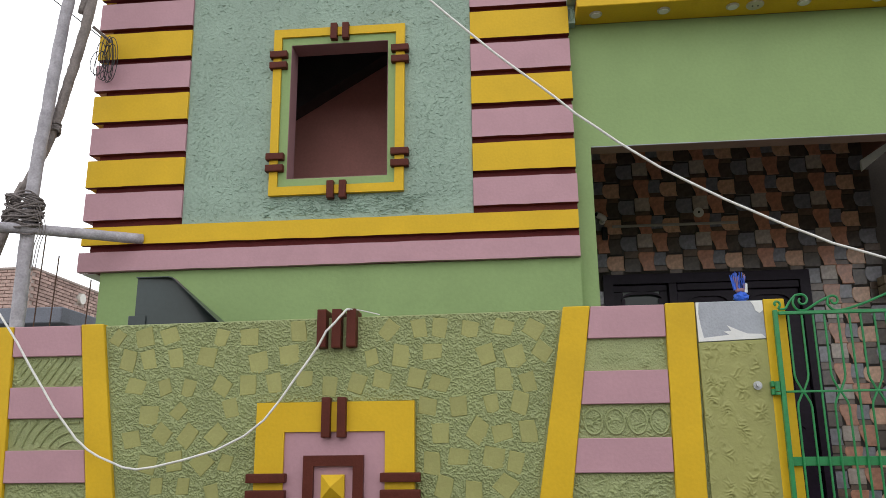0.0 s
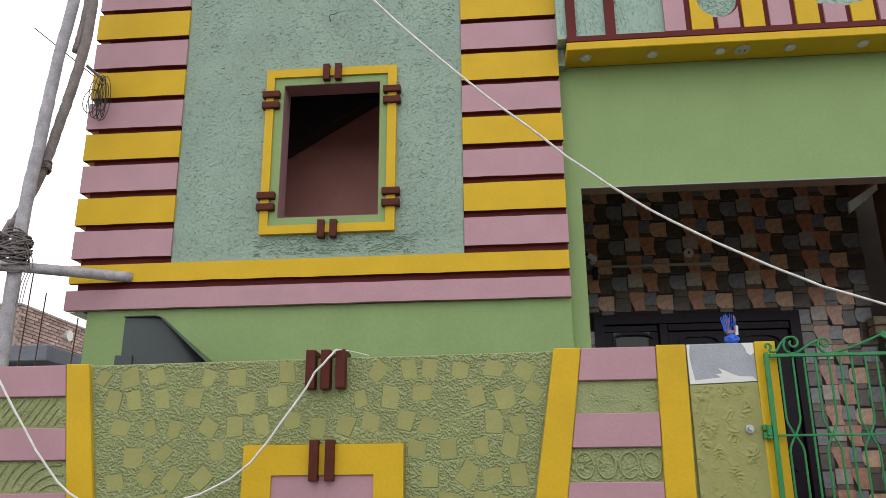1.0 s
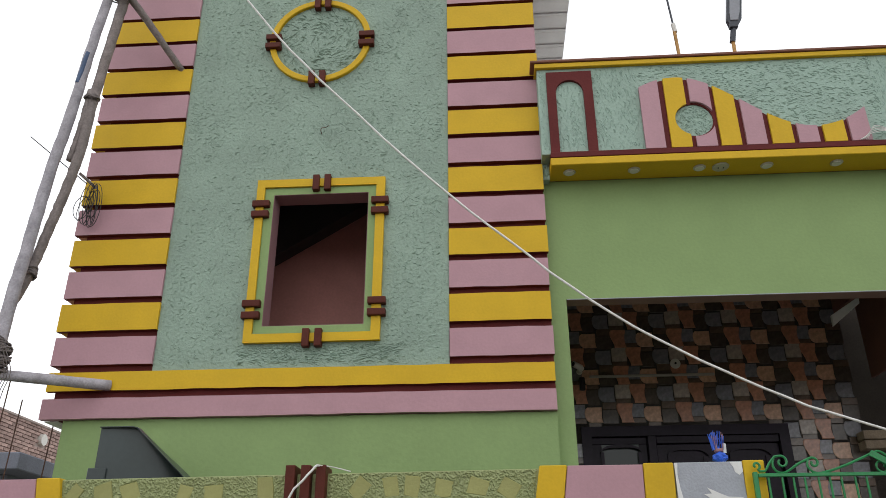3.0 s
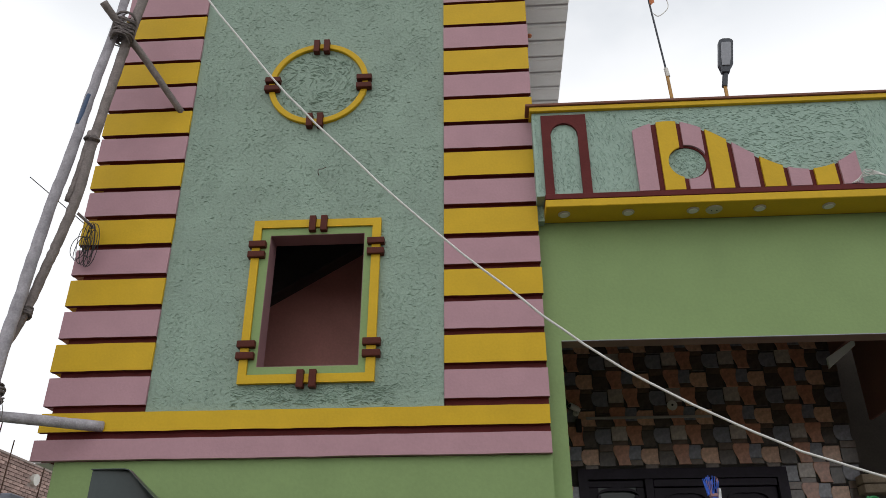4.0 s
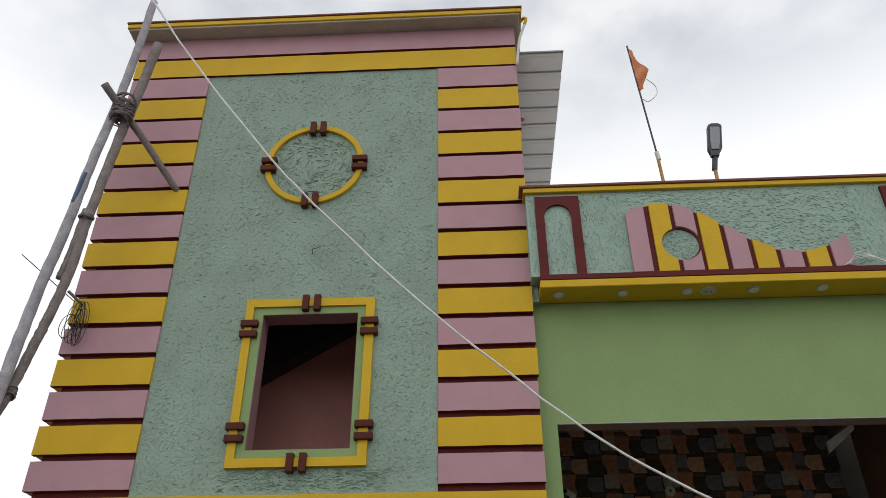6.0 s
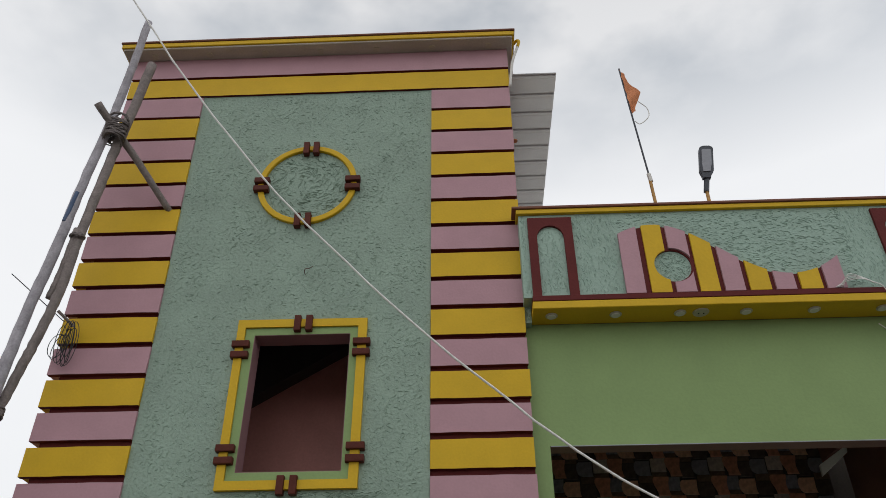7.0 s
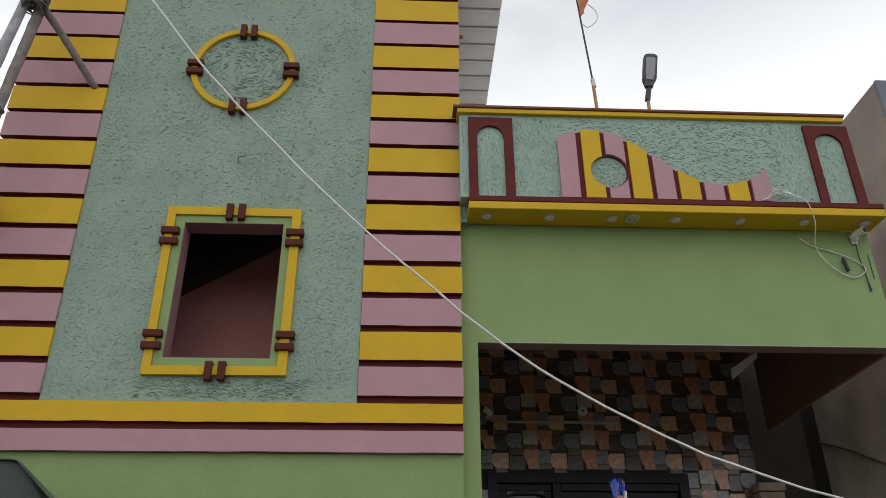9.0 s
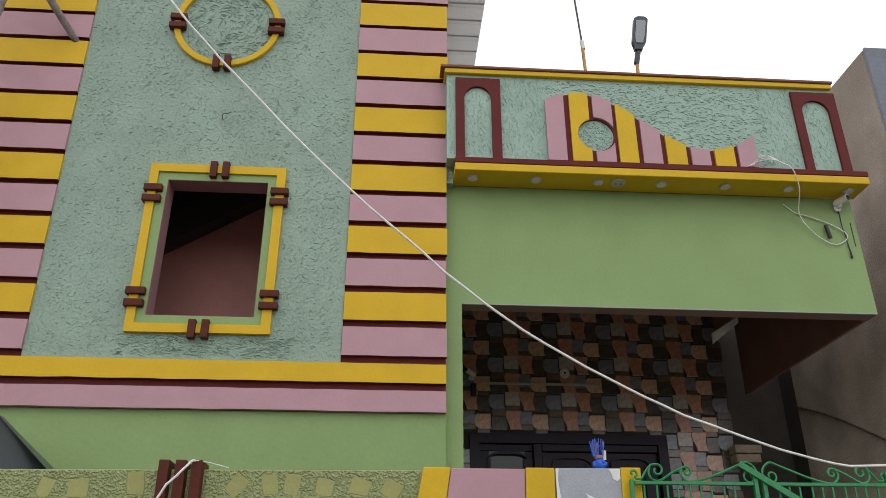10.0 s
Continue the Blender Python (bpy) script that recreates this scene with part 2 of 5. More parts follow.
def prism(poly, y0, y1, r=0.0, bm=None):
    """A slab with the outline poly of (x, z), from y0 to y1."""
    b = bmesh.new()
    a = [b.verts.new((x, y0, z)) for x, z in poly]
    c = [b.verts.new((x, y1, z)) for x, z in poly]
    b.faces.new(a)
    b.faces.new(c[::-1])
    for i in range(len(poly)):
        j = (i + 1) % len(poly)
        b.faces.new((a[j], a[i], c[i], c[j]))
    rounded(b, r)
    return merge(bm, b)


def ribbon(xs, lo, hi, y0, y1, bm=None):
    """A solid between the curves lo(x) and hi(x)."""
    poly = [(x, lo(x)) for x in xs] + [(x, hi(x)) for x in reversed(xs)]
    b = bmesh.new()
    n = len(xs)
    f = [b.verts.new((x, y0, z)) for x, z in poly]
    k = [b.verts.new((x, y1, z)) for x, z in poly]
    for i in range(n - 1):
        q = (i, i + 1, 2 * n - 2 - i, 2 * n - 1 - i)
        b.faces.new([f[j] for j in q])
        b.faces.new([k[j] for j in reversed(q)])
    for i in range(2 * n):
        j = (i + 1) % (2 * n)
        b.faces.new((f[j], f[i], k[i], k[j]))
    bmesh.ops.remove_doubles(b, verts=b.verts, dist=1e-5)
    return merge(bm, b)


def frame_bars(x0, x1, z0, z1, w, y0, y1, bm=None, r=0.004):
    """A rectangular frame of four bars, mitred."""
    i0, i1, j0, j1 = x0 + w, x1 - w, z0 + w, z1 - w
    for poly in ([(x0, z0), (x1, z0), (i1, j0), (i0, j0)], [(x1, z0), (x1, z1), (i1, j1), (i1, j0)],
                 [(x1, z1), (x0, z1), (i0, j1), (i1, j1)], [(x0, z1), (x0, z0), (i0, j0), (i0, j1)]):
        bm = prism(poly, y0, y1, 0.0, bm)
    bmesh.ops.remove_doubles(bm, verts=bm.verts, dist=1e-5)
    return bm


def holed(outer, hole, y0, y1):
    """A slab with the four-cornered outline outer and a four-cornered opening, in one piece."""
    b = bmesh.new()
    v = [[b.verts.new((x, y, z)) for x, z in poly] for y in (y0, y1) for poly in (outer, hole)]
    for i in range(4):
        j = (i + 1) % 4
        b.faces.new((v[0][i], v[0][j], v[1][j], v[1][i]))
        b.faces.new((v[2][j], v[2][i], v[3][i], v[3][j]))
        b.faces.new((v[0][j], v[0][i], v[2][i], v[2][j]))
        b.faces.new((v[1][i], v[1][j], v[3][j], v[3][i]))
    return b


def smooth_path(pts, n):
    """Catmull-Rom through a few points."""
    p = [Vector(q) for q in pts]
    p = [p[0] * 2 - p[1]] + p + [p[-1] * 2 - p[-2]]
    out = []
    for i in range(1, len(p) - 2):
        for s in range(n):
            t = s / n
            out.append(0.5 * ((2 * p[i]) + (p[i + 1] - p[i - 1]) * t + (2 * p[i - 1] - 5 * p[i] + 4 * p[i + 1] - p[i + 2]) * t * t
                              + (3 * p[i] - p[i - 1] - 3 * p[i + 1] + p[i + 2]) * t ** 3))
    return out + [p[-2]]


def tube(pts, r, seg=8, bm=None, knots=0.0, rnd=None):
    """A round bar along pts; r a number, or a start and an end."""
    b = bmesh.new()
    pts = [Vector(p) for p in pts]
    r0, r1 = r if isinstance(r, tuple) else (r, r)
    rings, up = [], None
    for i, p in enumerate(pts):
        d = (pts[min(i + 1, len(pts) - 1)] - pts[max(i - 1, 0)]).normalized()
        if up is None:
            up = d.orthogonal().normalized()
        up = (up - d * up.dot(d)).normalized()
        side = d.cross(up)
        rr = r0 + (r1 - r0) * i / max(1, len(pts) - 1)
        ring = []
        for k in range(seg):
            a = 2 * math.pi * k / seg
            q = rr * (1 + (rnd.uniform(-knots, knots) if rnd else 0))
            ring.append(b.verts.new(p + (up * math.cos(a) + side * math.sin(a)) * q))
        rings.append(ring)
    for s, t in zip(rings, rings[1:]):
        for k in range(seg):
            b.faces.new((s[k], s[(k + 1) % seg], t[(k + 1) % seg], t[k]))
    b.faces.new(rings[0][::-1])
    b.faces.new(rings[-1])
    return merge(bm, b)


def disc(c, axis, r, h, seg=20, bm=None, bevel=0.0, r2=None):
    """A short round block centred on c along axis."""
    b = bmesh.new()
    bmesh.ops.create_cone(b, cap_ends=True, segments=seg, radius1=r, radius2=r if r2 is None else r2, depth=h)
    if bevel:
        bmesh.ops.bevel(b, geom=[e for e in b.edges if len(e.link_faces) == 2 and any(len(f.verts) > 4 for f in e.link_faces)], offset=bevel, segments=2, affect="EDGES")
    m = Matrix.Translation(c) @ Vector((0, 0, 1)).rotation_difference(Vector(axis)).to_matrix().to_4x4()
    bmesh.ops.transform(b, matrix=m, verts=b.verts)
    return merge(bm, b)


def strokes(rng, count, inside, y, turn, length, height=0.004, width=0.006):
    """Raised trowel strokes on a wall that faces -y: short curved ridges. turn(x, z) gives the angle and its spread."""
    verts, faces = [], []
    for _ in range(count):
        for _try in range(30):
            x, z = inside(rng)
            if x is not None:
                break
        a, spread = turn(x, z)
        a += rng.gauss(0, spread)
        n, l = 4, rng.uniform(*length)
        bend = rng.uniform(-1.7, 1.7) / n
        h, w = height * rng.uniform(0.5, 1.2), width * rng.uniform(0.6, 1.2)
        k0 = len(verts)
        px, pz = x, z
        for i in range(n):
            q = math.sin(math.pi * (i + 0.35) / (n - 0.3))
            nx, nz = -math.sin(a), math.cos(a)
            verts += [(px + nx * w / 2, y, pz + nz * w / 2), (px, y - h * q, pz), (px - nx * w / 2, y, pz - nz * w / 2)]
            px, pz = px + math.cos(a) * l / n, pz + math.sin(a) * l / n
            a += bend
        for i in range(n - 1):
            s = k0 + 3 * i
            faces += [(s, s + 1, s + 4, s + 3), (s + 1, s + 2, s + 5, s + 4)]
    return verts, faces


def relief(x0, x1, z0, z1, step, y, height):
    """A plaster relief on a wall that faces -y; height(x, z) in metres, None or 0 where the wall is bare."""
    nx, nz = int((x1 - x0) / step) + 1, int((z1 - z0) / step) + 1
    verts, raised, faces = [], [], []
    for j in range(nz):
        for i in range(nx):
            x, z = x0 + i * step, z0 + j * step
            h = height(x, z)
            raised.append(-1 if h is None else h)
            verts.append((x, y - (h or 0), z))
    for j in range(nz - 1):
        for i in range(nx - 1):
            a = j * nx + i
            q = (a, a + 1, a + nx + 1, a + nx)
            hs = [raised[k] for k in q]
            if min(hs) >= 0 and max(hs) > 0.0002:
                faces.append(q)
    return verts, faces


def curls(x, z, scale, seed=0.0, thin=5.0):
    """Winding ridges of thrown plaster, 0 to 1."""
    a = noise.noise((x * scale * 0.5, z * scale * 0.5, seed + 7))
    f = noise.noise((x * scale + 1.1 * a, z * scale * 1.15 - 1.1 * a, seed))
    return max(0.0, 1 - abs(f) * thin)


def stroke_part(name, data, mat, parent, label, smooth=False):
    me = bpy.data.meshes.new(name)
    me.from_pydata(data[0], [], data[1])
    me.materials.append(mat)
    if smooth:
        me.shade_smooth()
    o = new(name, me)
    o.parent = parent
    o.matrix_parent_inverse = place(parent).inverted()
    return tagged(o, label, kind="stuff")


# ---- ground and surroundings ----
g = bmesh.new()
bmesh.ops.create_grid(g, x_segments=40, y_segments=40, size=1500)
tagged(solo("ground", g, M_GROUND, "dusty packed earth stretching to the horizon", "ground"), kind="structure")
tagged(solo("road", box(-60, 60, -7.5, -1.35, -0.2, 0.02), M_ROAD, "worn grey cement road along the compound wall", "road"), kind="structure")
tagged(solo("floor", box(-2.4, 4.995, -0.785, 6.6, -0.1, 0.6), M_FLOOR, "raised grey cement floor inside the compound", "floor"), kind="structure")
tagged(solo("floor_porch", box(1.66, 4.59, 0.33, 2.2, 0.604, 0.85, 0.01), M_FLOOR, "grey screed porch floor before the front door", "floor"), kind="structure")

# out of view behind the camera; added to cut sky light from low angles
tagged(solo("wall_opposite", box(-30, 30, -10.4, -10.2, 0, 2.5), M_CONCRETE, "unseen wall added to hold back low sky light", "wall"), kind="structure")

# plastered wall of the next house, across a narrow open passage
nb = thing("neighbouring_house", (7.0, 3.2, 0), "unpainted grey-brown plastered neighbouring house with stained walls", "house")
part("side_wall", box(5.0, 5.22, 0.202, 2.32, 0, 5.815, 0.012), M_CONCRETE, nb, "streaked grey-brown plaster")
part("rear_wall", box(5.033, 5.22, 2.32, 6.6, 0, 5.815), M_SHADED, nb, "plaster darkened in colour for the unlit passage")
part("front_wall", box(5.003, 9.5, 0.172, 0.20, 0, 5.818, 0.004), M_SLATE, nb, "dark blue-grey front plaster")
part("roof_slab", box(5.23, 9.5, 0.22, 6.6, 5.64, 5.81), M_CONCRETE, nb)
# dark tube standing in for a shadow that falls slantwise on this wall
part("wall_cable", tube(smooth_path([(4.992, 2.34, 3.375), (4.992, 1.78, 3.152), (4.992, 1.10, 2.808), (4.992, 0.33, 2.387)], 6), 0.009, 6), M_RUST, nb, "dark tube laid along a slanting shadow line on the wall")

# ---- the house ----
house = thing("house", (0, 0, 0.6), "new green house with a yellow and pink banded stair tower", "house")


def left(z):
    return -1.70 - 0.021 * (z - 2.9)


def inner(z):
    return -1.03 - 0.018 * (z - 3.1)


def right(z):
    return 1.545 + 0.005 * (z - 2.7)


def at(v):
    return lambda z: v


HX0, HX1, HZ0, HZ1 = -0.334, 0.336, 3.276, 4.250  # the stair window's opening
HOLE = [(HX0, HZ0), (HX1, HZ0), (HX1, HZ1), (HX0, HZ1)]
part("tower_wall", holed([(-1.655, 2.69), (1.546, 2.69), (1.546, 7.10), (-1.655, 7.10)], HOLE, 0.04, 0.155), M_MAROON, house, "maroon painted wall behind the bands")
part("tower_side_wall", box(-1.655, -1.50, 0.155, 2.6, 2.69, 7.10), M_MAROON, house)
part("tower_side_wall", box(1.40, 1.53, 0.155, 2.6, 2.69, 7.10), M_MAROON, house)
part("tower_rear_wall", box(-1.50, 1.40, 2.4, 2.6, 2.69, 7.10), M_MAROON, house)
panel = part("tower_panel", holed([(inner(2.99), 2.99), (0.89, 2.99), (0.892, 6.63), (inner(6.63), 6.63)], HOLE, 0.02, 0.039), M_SEA, house, "sea-green plaster with raised trowel strokes")

# bands on both edges of the tower, pink and yellow by turns
for k in range(15):
    z1 = 3.231 + 0.2355 * k + 0.00042 * k * k
    z0 = z1 - 0.188 - 0.0022 * k
    for a, b_, y1 in ((left, inner, 0.30), (at(0.893), right, 0.039)):
        zm, wob = (z0 + z1) / 2, k * 7.3 + (0 if a is left else 50)
        jog = 0.004 * math.sin(k * 2.1 + (0 if a is left else 1.3))
        xa, xb = a(zm) - (jog if a is left else 0), b_(zm) + (0 if a is left else jog)
        xs = [xa + (xb - xa) * i / 12 for i in range(13)]
        # edges as the mason's hand left them
        b = ribbon(xs, lambda x: z0 + 0.0035 * noise.noise((x * 7, wob, 1)), lambda x: z1 + 0.0035 * noise.noise((x * 7, wob, 9)), 0.0, 0.039)
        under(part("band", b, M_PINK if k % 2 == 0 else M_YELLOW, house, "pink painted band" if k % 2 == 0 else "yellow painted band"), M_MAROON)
        if a is left:
            part("band_return", prism([(left(z0), z0), (-1.656, z0), (-1.656, z1), (left(z1), z1)], 0.042, 0.40, 0.003), M_PINK if k % 2 == 0 else M_YELLOW, house)
for z0, z1, m, grow, lab in ((2.692, 2.822, M_PINK, 0.008, "pink"), (2.872, 2.994, M_YELLOW, 0.0, "yellow"), (6.632, 6.838, M_YELLOW, 0.0, "yellow"), (6.868, 7.098, M_PINK, 0.0, "pink")):
    xs = [left(z0) - grow + (right(z0) - left(z0) + grow) * i / 40 for i in range(41)]
    b = ribbon(xs, lambda x: z0 + 0.004 * noise.noise((x * 5, z0 * 9, 1)), lambda x: z1 + 0.004 * noise.noise((x * 5, z0 * 9, 9)), -grow, 0.039)
    lb = part("long_band", b, m, house, lab + " band across the tower")
    if z0 > 2.7:
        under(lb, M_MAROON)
part("band_soffit", box(-1.69, -1.60, 0.04, 0.5, 2.685, 2.691), M_WHITE, house, "white painted underside")
# cornice
part("cornice", box(-1.86, 1.61, -0.135, 0.5, 7.10, 7.155, 0.004), M_EAVES, house, "faded cream roof soffit")
part("cornice_fascia", box(-1.875, 1.625, -0.15, 0.5, 7.118, 7.165, 0.004), M_YELLOW, house, "yellow fascia")
part("cornice_cap", box(-1.885, 1.635, -0.16, 0.5, 7.168, 7.188, 0.004), M_CAP, house, "brown edging")
part("tower_roof", box(-1.80, 1.60, 0.5, 2.75, 7.11, 7.19), M_CEMENT, house)
for k in range(7):
    x = -1.6 + 0.5 * k
    part("soffit_light", disc((x, -0.05, 7.098), (0, 0, 1), 0.03, 0.012, 14, bevel=0.003), M_DIM, house)

# rooms behind the stair window
part("stair_wall", box(-1.449, 1.339, 0.96, 1.06, 2.7, 7.09), M_INSIDE, house, "maroon stairwell wall")
# upright slab coloured almost black for the shade above the stair line
part("stair_flight", prism([(-1.44, 3.585), (-0.542, 4.14), (0.19, 4.588), (1.33, 5.27), (1.33, 6.4), (-1.44, 4.9)], 0.80, 0.955), M_DARK, house, "stair flight with the stairwell's shade put into its colour")
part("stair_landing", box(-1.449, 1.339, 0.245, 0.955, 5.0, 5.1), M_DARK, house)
part("stair_floor", box(-1.449, 1.339, 0.245, 0.955, 2.7, 2.8), M_INSIDE, house)

# window surround
SURROUND = [(-0.446, 3.162), (0.445, 3.163), (0.451, 4.361), (-0.456, 4.367)]
FIELD = [(-0.391, 3.220), (0.385, 3.220), (0.391, 4.302), (-0.400, 4.306)]
win = part("stair_window", holed(SURROUND, FIELD, -0.012, 0.03), M_YELLOW, house, "raised yellow window surround")
part("inner_border", holed([(-0.390, 3.221), (0.384, 3.221), (0.390, 4.301), (-0.399, 4.305)], HOLE, 0.004, 0.03), M_GREEN, win, "flat green border")
rv = box(HX0 - 0.001, HX0 + 0.003, 0.006, 0.158, HZ0, HZ1)
box(HX1 - 0.003, HX1 + 0.001, 0.006, 0.158, HZ0, HZ1, bm=rv)
box(HX0 + 0.003, HX1 - 0.003, 0.006, 0.158, HZ1 - 0.003, HZ1 + 0.001, bm=rv)
box(HX0 + 0.003, HX1 - 0.003, 0.006, 0.158, HZ0 - 0.001, HZ0 + 0.003, bm=rv)
part("reveal", rv, M_REVEAL, win, "dusty rose painted reveal")


def bracket_pair(cx, cz, upright, parent, y=-0.036, l=0.120, w=0.047, gap=0.034, depth=0.052):
    """Two brown bars laid across a surround."""
    for s in (-1, 1):
        o = s * (w + gap) / 2
        if upright:
            b = box(cx + o - w / 2, cx + o + w / 2, y, y + depth, cz - l / 2, cz + l / 2, 0.008, seg=2)
        else:
            b = box(cx - l / 2, cx + l / 2, y, y + depth, cz + o - w / 2, cz + o + w / 2, 0.008, seg=2)
        part("bracket", b, M_BROWN, parent, "brown painted bar")


for cx, cz, u in ((0.005, 4.325, True), (0.008, 3.185, True), (-0.415, 4.132, False), (-0.410, 3.388, False), (0.42, 4.132, False), (0.42, 3.388, False)):
    bracket_pair(cx, cz, u, win)

# ring on the tower
rc, rr = (-0.091, 5.606), 0.394
b = bmesh.new()
n = 64
rings = []
for i in range(n):
    a = 2 * math.pi * i / n
    ca, sa = math.cos(a), math.sin(a)
    rings.append([b.verts.new((rc[0] + ca * q, y, rc[1] + sa * q)) for q, y in ((rr, 0.022), (rr, -0.003), (rr - 0.004, -0.007), (rr - 0.042, -0.007), (rr - 0.046, -0.003), (rr - 0.046, 0.022))])
for i in range(n):
    s, t = rings[i], rings[(i + 1) % n]
    for k in range(5):
        b.faces.new((s[k], s[k + 1], t[k + 1], t[k]))
ring = part("ring", b, M_YELLOW, house, "raised yellow ring")
for cx, cz, u in ((-0.085, 5.962, True), (-0.090, 5.232, True), (-0.450, 5.595, False), (0.273, 5.587, False)):
    bracket_pair(cx, cz, u, ring)

# trowel strokes on the tower panel
rng = random.Random(5)


def on_panel(r):
    x, z = r.uniform(-1.06, 0.86), r.uniform(3.02, 6.6)
    if x < inner(z) + 0.03 or (-0.48 < x < 0.46 and 3.14 < z < 4.39) or abs(math.hypot(x - rc[0], z - rc[1]) - 0.365) < 0.045:
        return None, None
    if noise.noise((x * 2.2, z * 2.2, 3)) < -0.22 and r.random() < 0.6:
        return None, None
    return x, z


def panel_turn(x, z):
    if -0.51 < x < 0.57 and z < 3.16:
        return 0.0, 0.35
    d = math.hypot(x - rc[0], z - rc[1])
    if d < 0.33:
        return math.atan2(z - rc[1], x - rc[0]) + 1.2, 0.6
    return 1.3 + 7 * noise.noise((x * 1.9, z * 1.9, 7)), 0.7


stroke_part("plaster_relief", strokes(rng, 6800, on_panel, 0.0205, panel_turn, (0.018, 0.056), 0.0042, 0.0062), M_SEA, house, "short raised plaster strokes")


def under_window(r):
    return r.uniform(-0.5, 0.56), r.uniform(3.02, 3.15)


stroke_part("plaster_relief", strokes(rng, 380, under_window, 0.0205, panel_turn, (0.03, 0.085), 0.0062, 0.008), M_SEA, house, "long wavy plaster strokes")


def in_ring(r):
    a, d = r.uniform(0, 6.283), 0.33 * math.sqrt(r.random())
    return rc[0] + d * math.cos(a), rc[1] + d * math.sin(a)


stroke_part("plaster_relief", strokes(rng, 330, in_ring, 0.0205, panel_turn, (0.04, 0.08), 0.008, 0.009), M_SEA, house, "swirled plaster strokes")

# green lower wall and porch beam
part("lower_wall", box(-1.56, 1.544, 0.03, 0.30, 0.6, 2.6895), M_GREEN, house, "smooth green painted wall")
part("porch_post", box(1.545, 1.657, 0.10, 0.30, 0.6, 3.444), M_GREEN, house)
part("porch_side_wall", box(1.45, 1.657, 0.302, 2.2, 0.6, 4.30), M_GREEN, house)
part("lower_side_wall", box(-1.56, -1.40, 0.302, 2.6, 0.6, 2.684), M_GREEN, house)
part("porch_beam", box(1.535, 4.50, 0.10, 0.22, 3.444, 4.33), M_GREEN, house, "deep green painted beam")
part("beam_soffit", box(1.66, 4.495, 0.104, 0.218, 3.438, 3.4435), M_SOFFIT, house, "dull rose underside of the beam")
part("beam_edge", box(1.66, 4.498, 0.0975, 0.1035, 3.4395, 3.4445), M_CEMENT, house, "chipped pale edge of the beam")
# unseen solid box behind the porch wall, added to block light
part("rear_rooms", box(1.66, 4.285, 2.402, 5.9, 0.6, 4.42), M_GREEN, house)
part("side_beam", box(4.47, 4.497, 0.222, 2.2, 3.44, 4.30), M_MAROON_WALL, house, "dull maroon side beam")
# added white strip, faced forward to catch light in place of a lit edge
part("diagonal_brace", prism([(3.717, 3.517), (3.944, 3.694), (3.948, 3.748), (3.719, 3.604)], 1.0, 1.03, 0.003), M_WHITE, house, "white strip added for a brightly lit slab edge")
part("ledge_beam", box(4.266, 4.33, 1.69, 2.198, 4.036, 4.301), M_MAROON_WALL, house, "dull maroon beam over the ledge")
tagged(solo("ceiling", box(1.657, 4.497, 0.222, 2.4, 4.302, 4.42), M_MAROON_WALL, "dull maroon porch ceiling in shade", "ceiling"), kind="structure")
tagged(solo("terrace_floor", box(1.55, 4.285, 0.05, 6.0, 4.424, 4.50), M_CEMENT, "bare cement terrace floor behind the parapet", "floor"), kind="structure")
# added end wall; its dark colour is the shade of the passage
tagged(solo("wall_passage", box(4.287, 5.03, 2.62, 2.75, 0.6, 5.2), M_SHADED, "added wall closing the side passage, darkened in colour for shade", "wall"), kind="structure")

# projecting slab and parapet
part("slab", box(1.60, 4.53, -0.13, 0.098, 4.33, 4.388, 0.004), M_YELLOW, house, "yellow projecting slab edge")
part("slab_band", box(1.602, 4.53, -0.132, 0.02, 4.390, 4.432, 0.003), M_MAROON, house, "maroon strip at the parapet's foot")
par = part("parapet", box(1.546, 4.42, -0.10, 0.04, 4.434, 5.146), M_SEA_PALE, house, "pale sea-green textured parapet")
part("parapet_strip", box(1.546, 1.598, 0.03, 0.098, 4.31, 4.432), M_SEA_PALE, par)
part("parapet_rail", box(1.53, 4.425, -0.128, 0.05, 5.146, 5.184, 0.003), M_YELLOW, par, "yellow coping edge")
part("parapet_cap", box(1.50, 4.435, -0.14, 0.06, 5.186, 5.208, 0.004), M_CAP, par, "brown coping")
for x in (1.73, 2.17, 2.61, 3.06, 3.52, 3.98, 4.42):
    dl = part("downlight", disc((x, -0.03, 4.325), (0, 0, 1), 0.042, 0.012, 24, bevel=0.004), M_DIM, house, "small round ceiling light, off")
    part("diffuser", disc((x, -0.03, 4.318), (0, 0, 1), 0.031, 0.006, 20, bevel=0.002), M_PLASTIC, dl)
part("vent_cap", disc((2.752, -0.03, 4.326), (0, 0, 1), 0.056, 0.013, 24, bevel=0.004), M_DIM, house, "round white cover plate with holes")
for x in (2.735, 2.77):
    part("cover_hole", disc((x, -0.03, 4.318), (0, 0, 1), 0.005, 0.006, 8), M_BLACK, house)


def arch_frame(x0, x1):
    """A maroon frame with an arched opening."""
    h0, h1, zs, zt, z0, z1 = x0 + 0.062, x1 - 0.066, 4.93, 5.035, 4.434, 5.108
    c, a = (h0 + h1) / 2, (h1 - h0) / 2
    b = box(x0, h0, -0.122, -0.098, z0, z1)
    box(h1, x1, -0.122, -0.098, z0, z1, bm=b)
    xs = [c - a * math.cos(math.pi * i / 20) for i in range(21)]
    ribbon(xs, lambda x: zs + (zt - zs) * math.sqrt(max(0, 1 - ((x - c) / a) ** 2)), lambda x: z1, -0.122, -0.098, bm=b)
    part("arch_frame", b, M_MAROON, par, "maroon frame with an arched field")


arch_frame(1.608, 1.930)
arch_frame(4.098, 4.432)


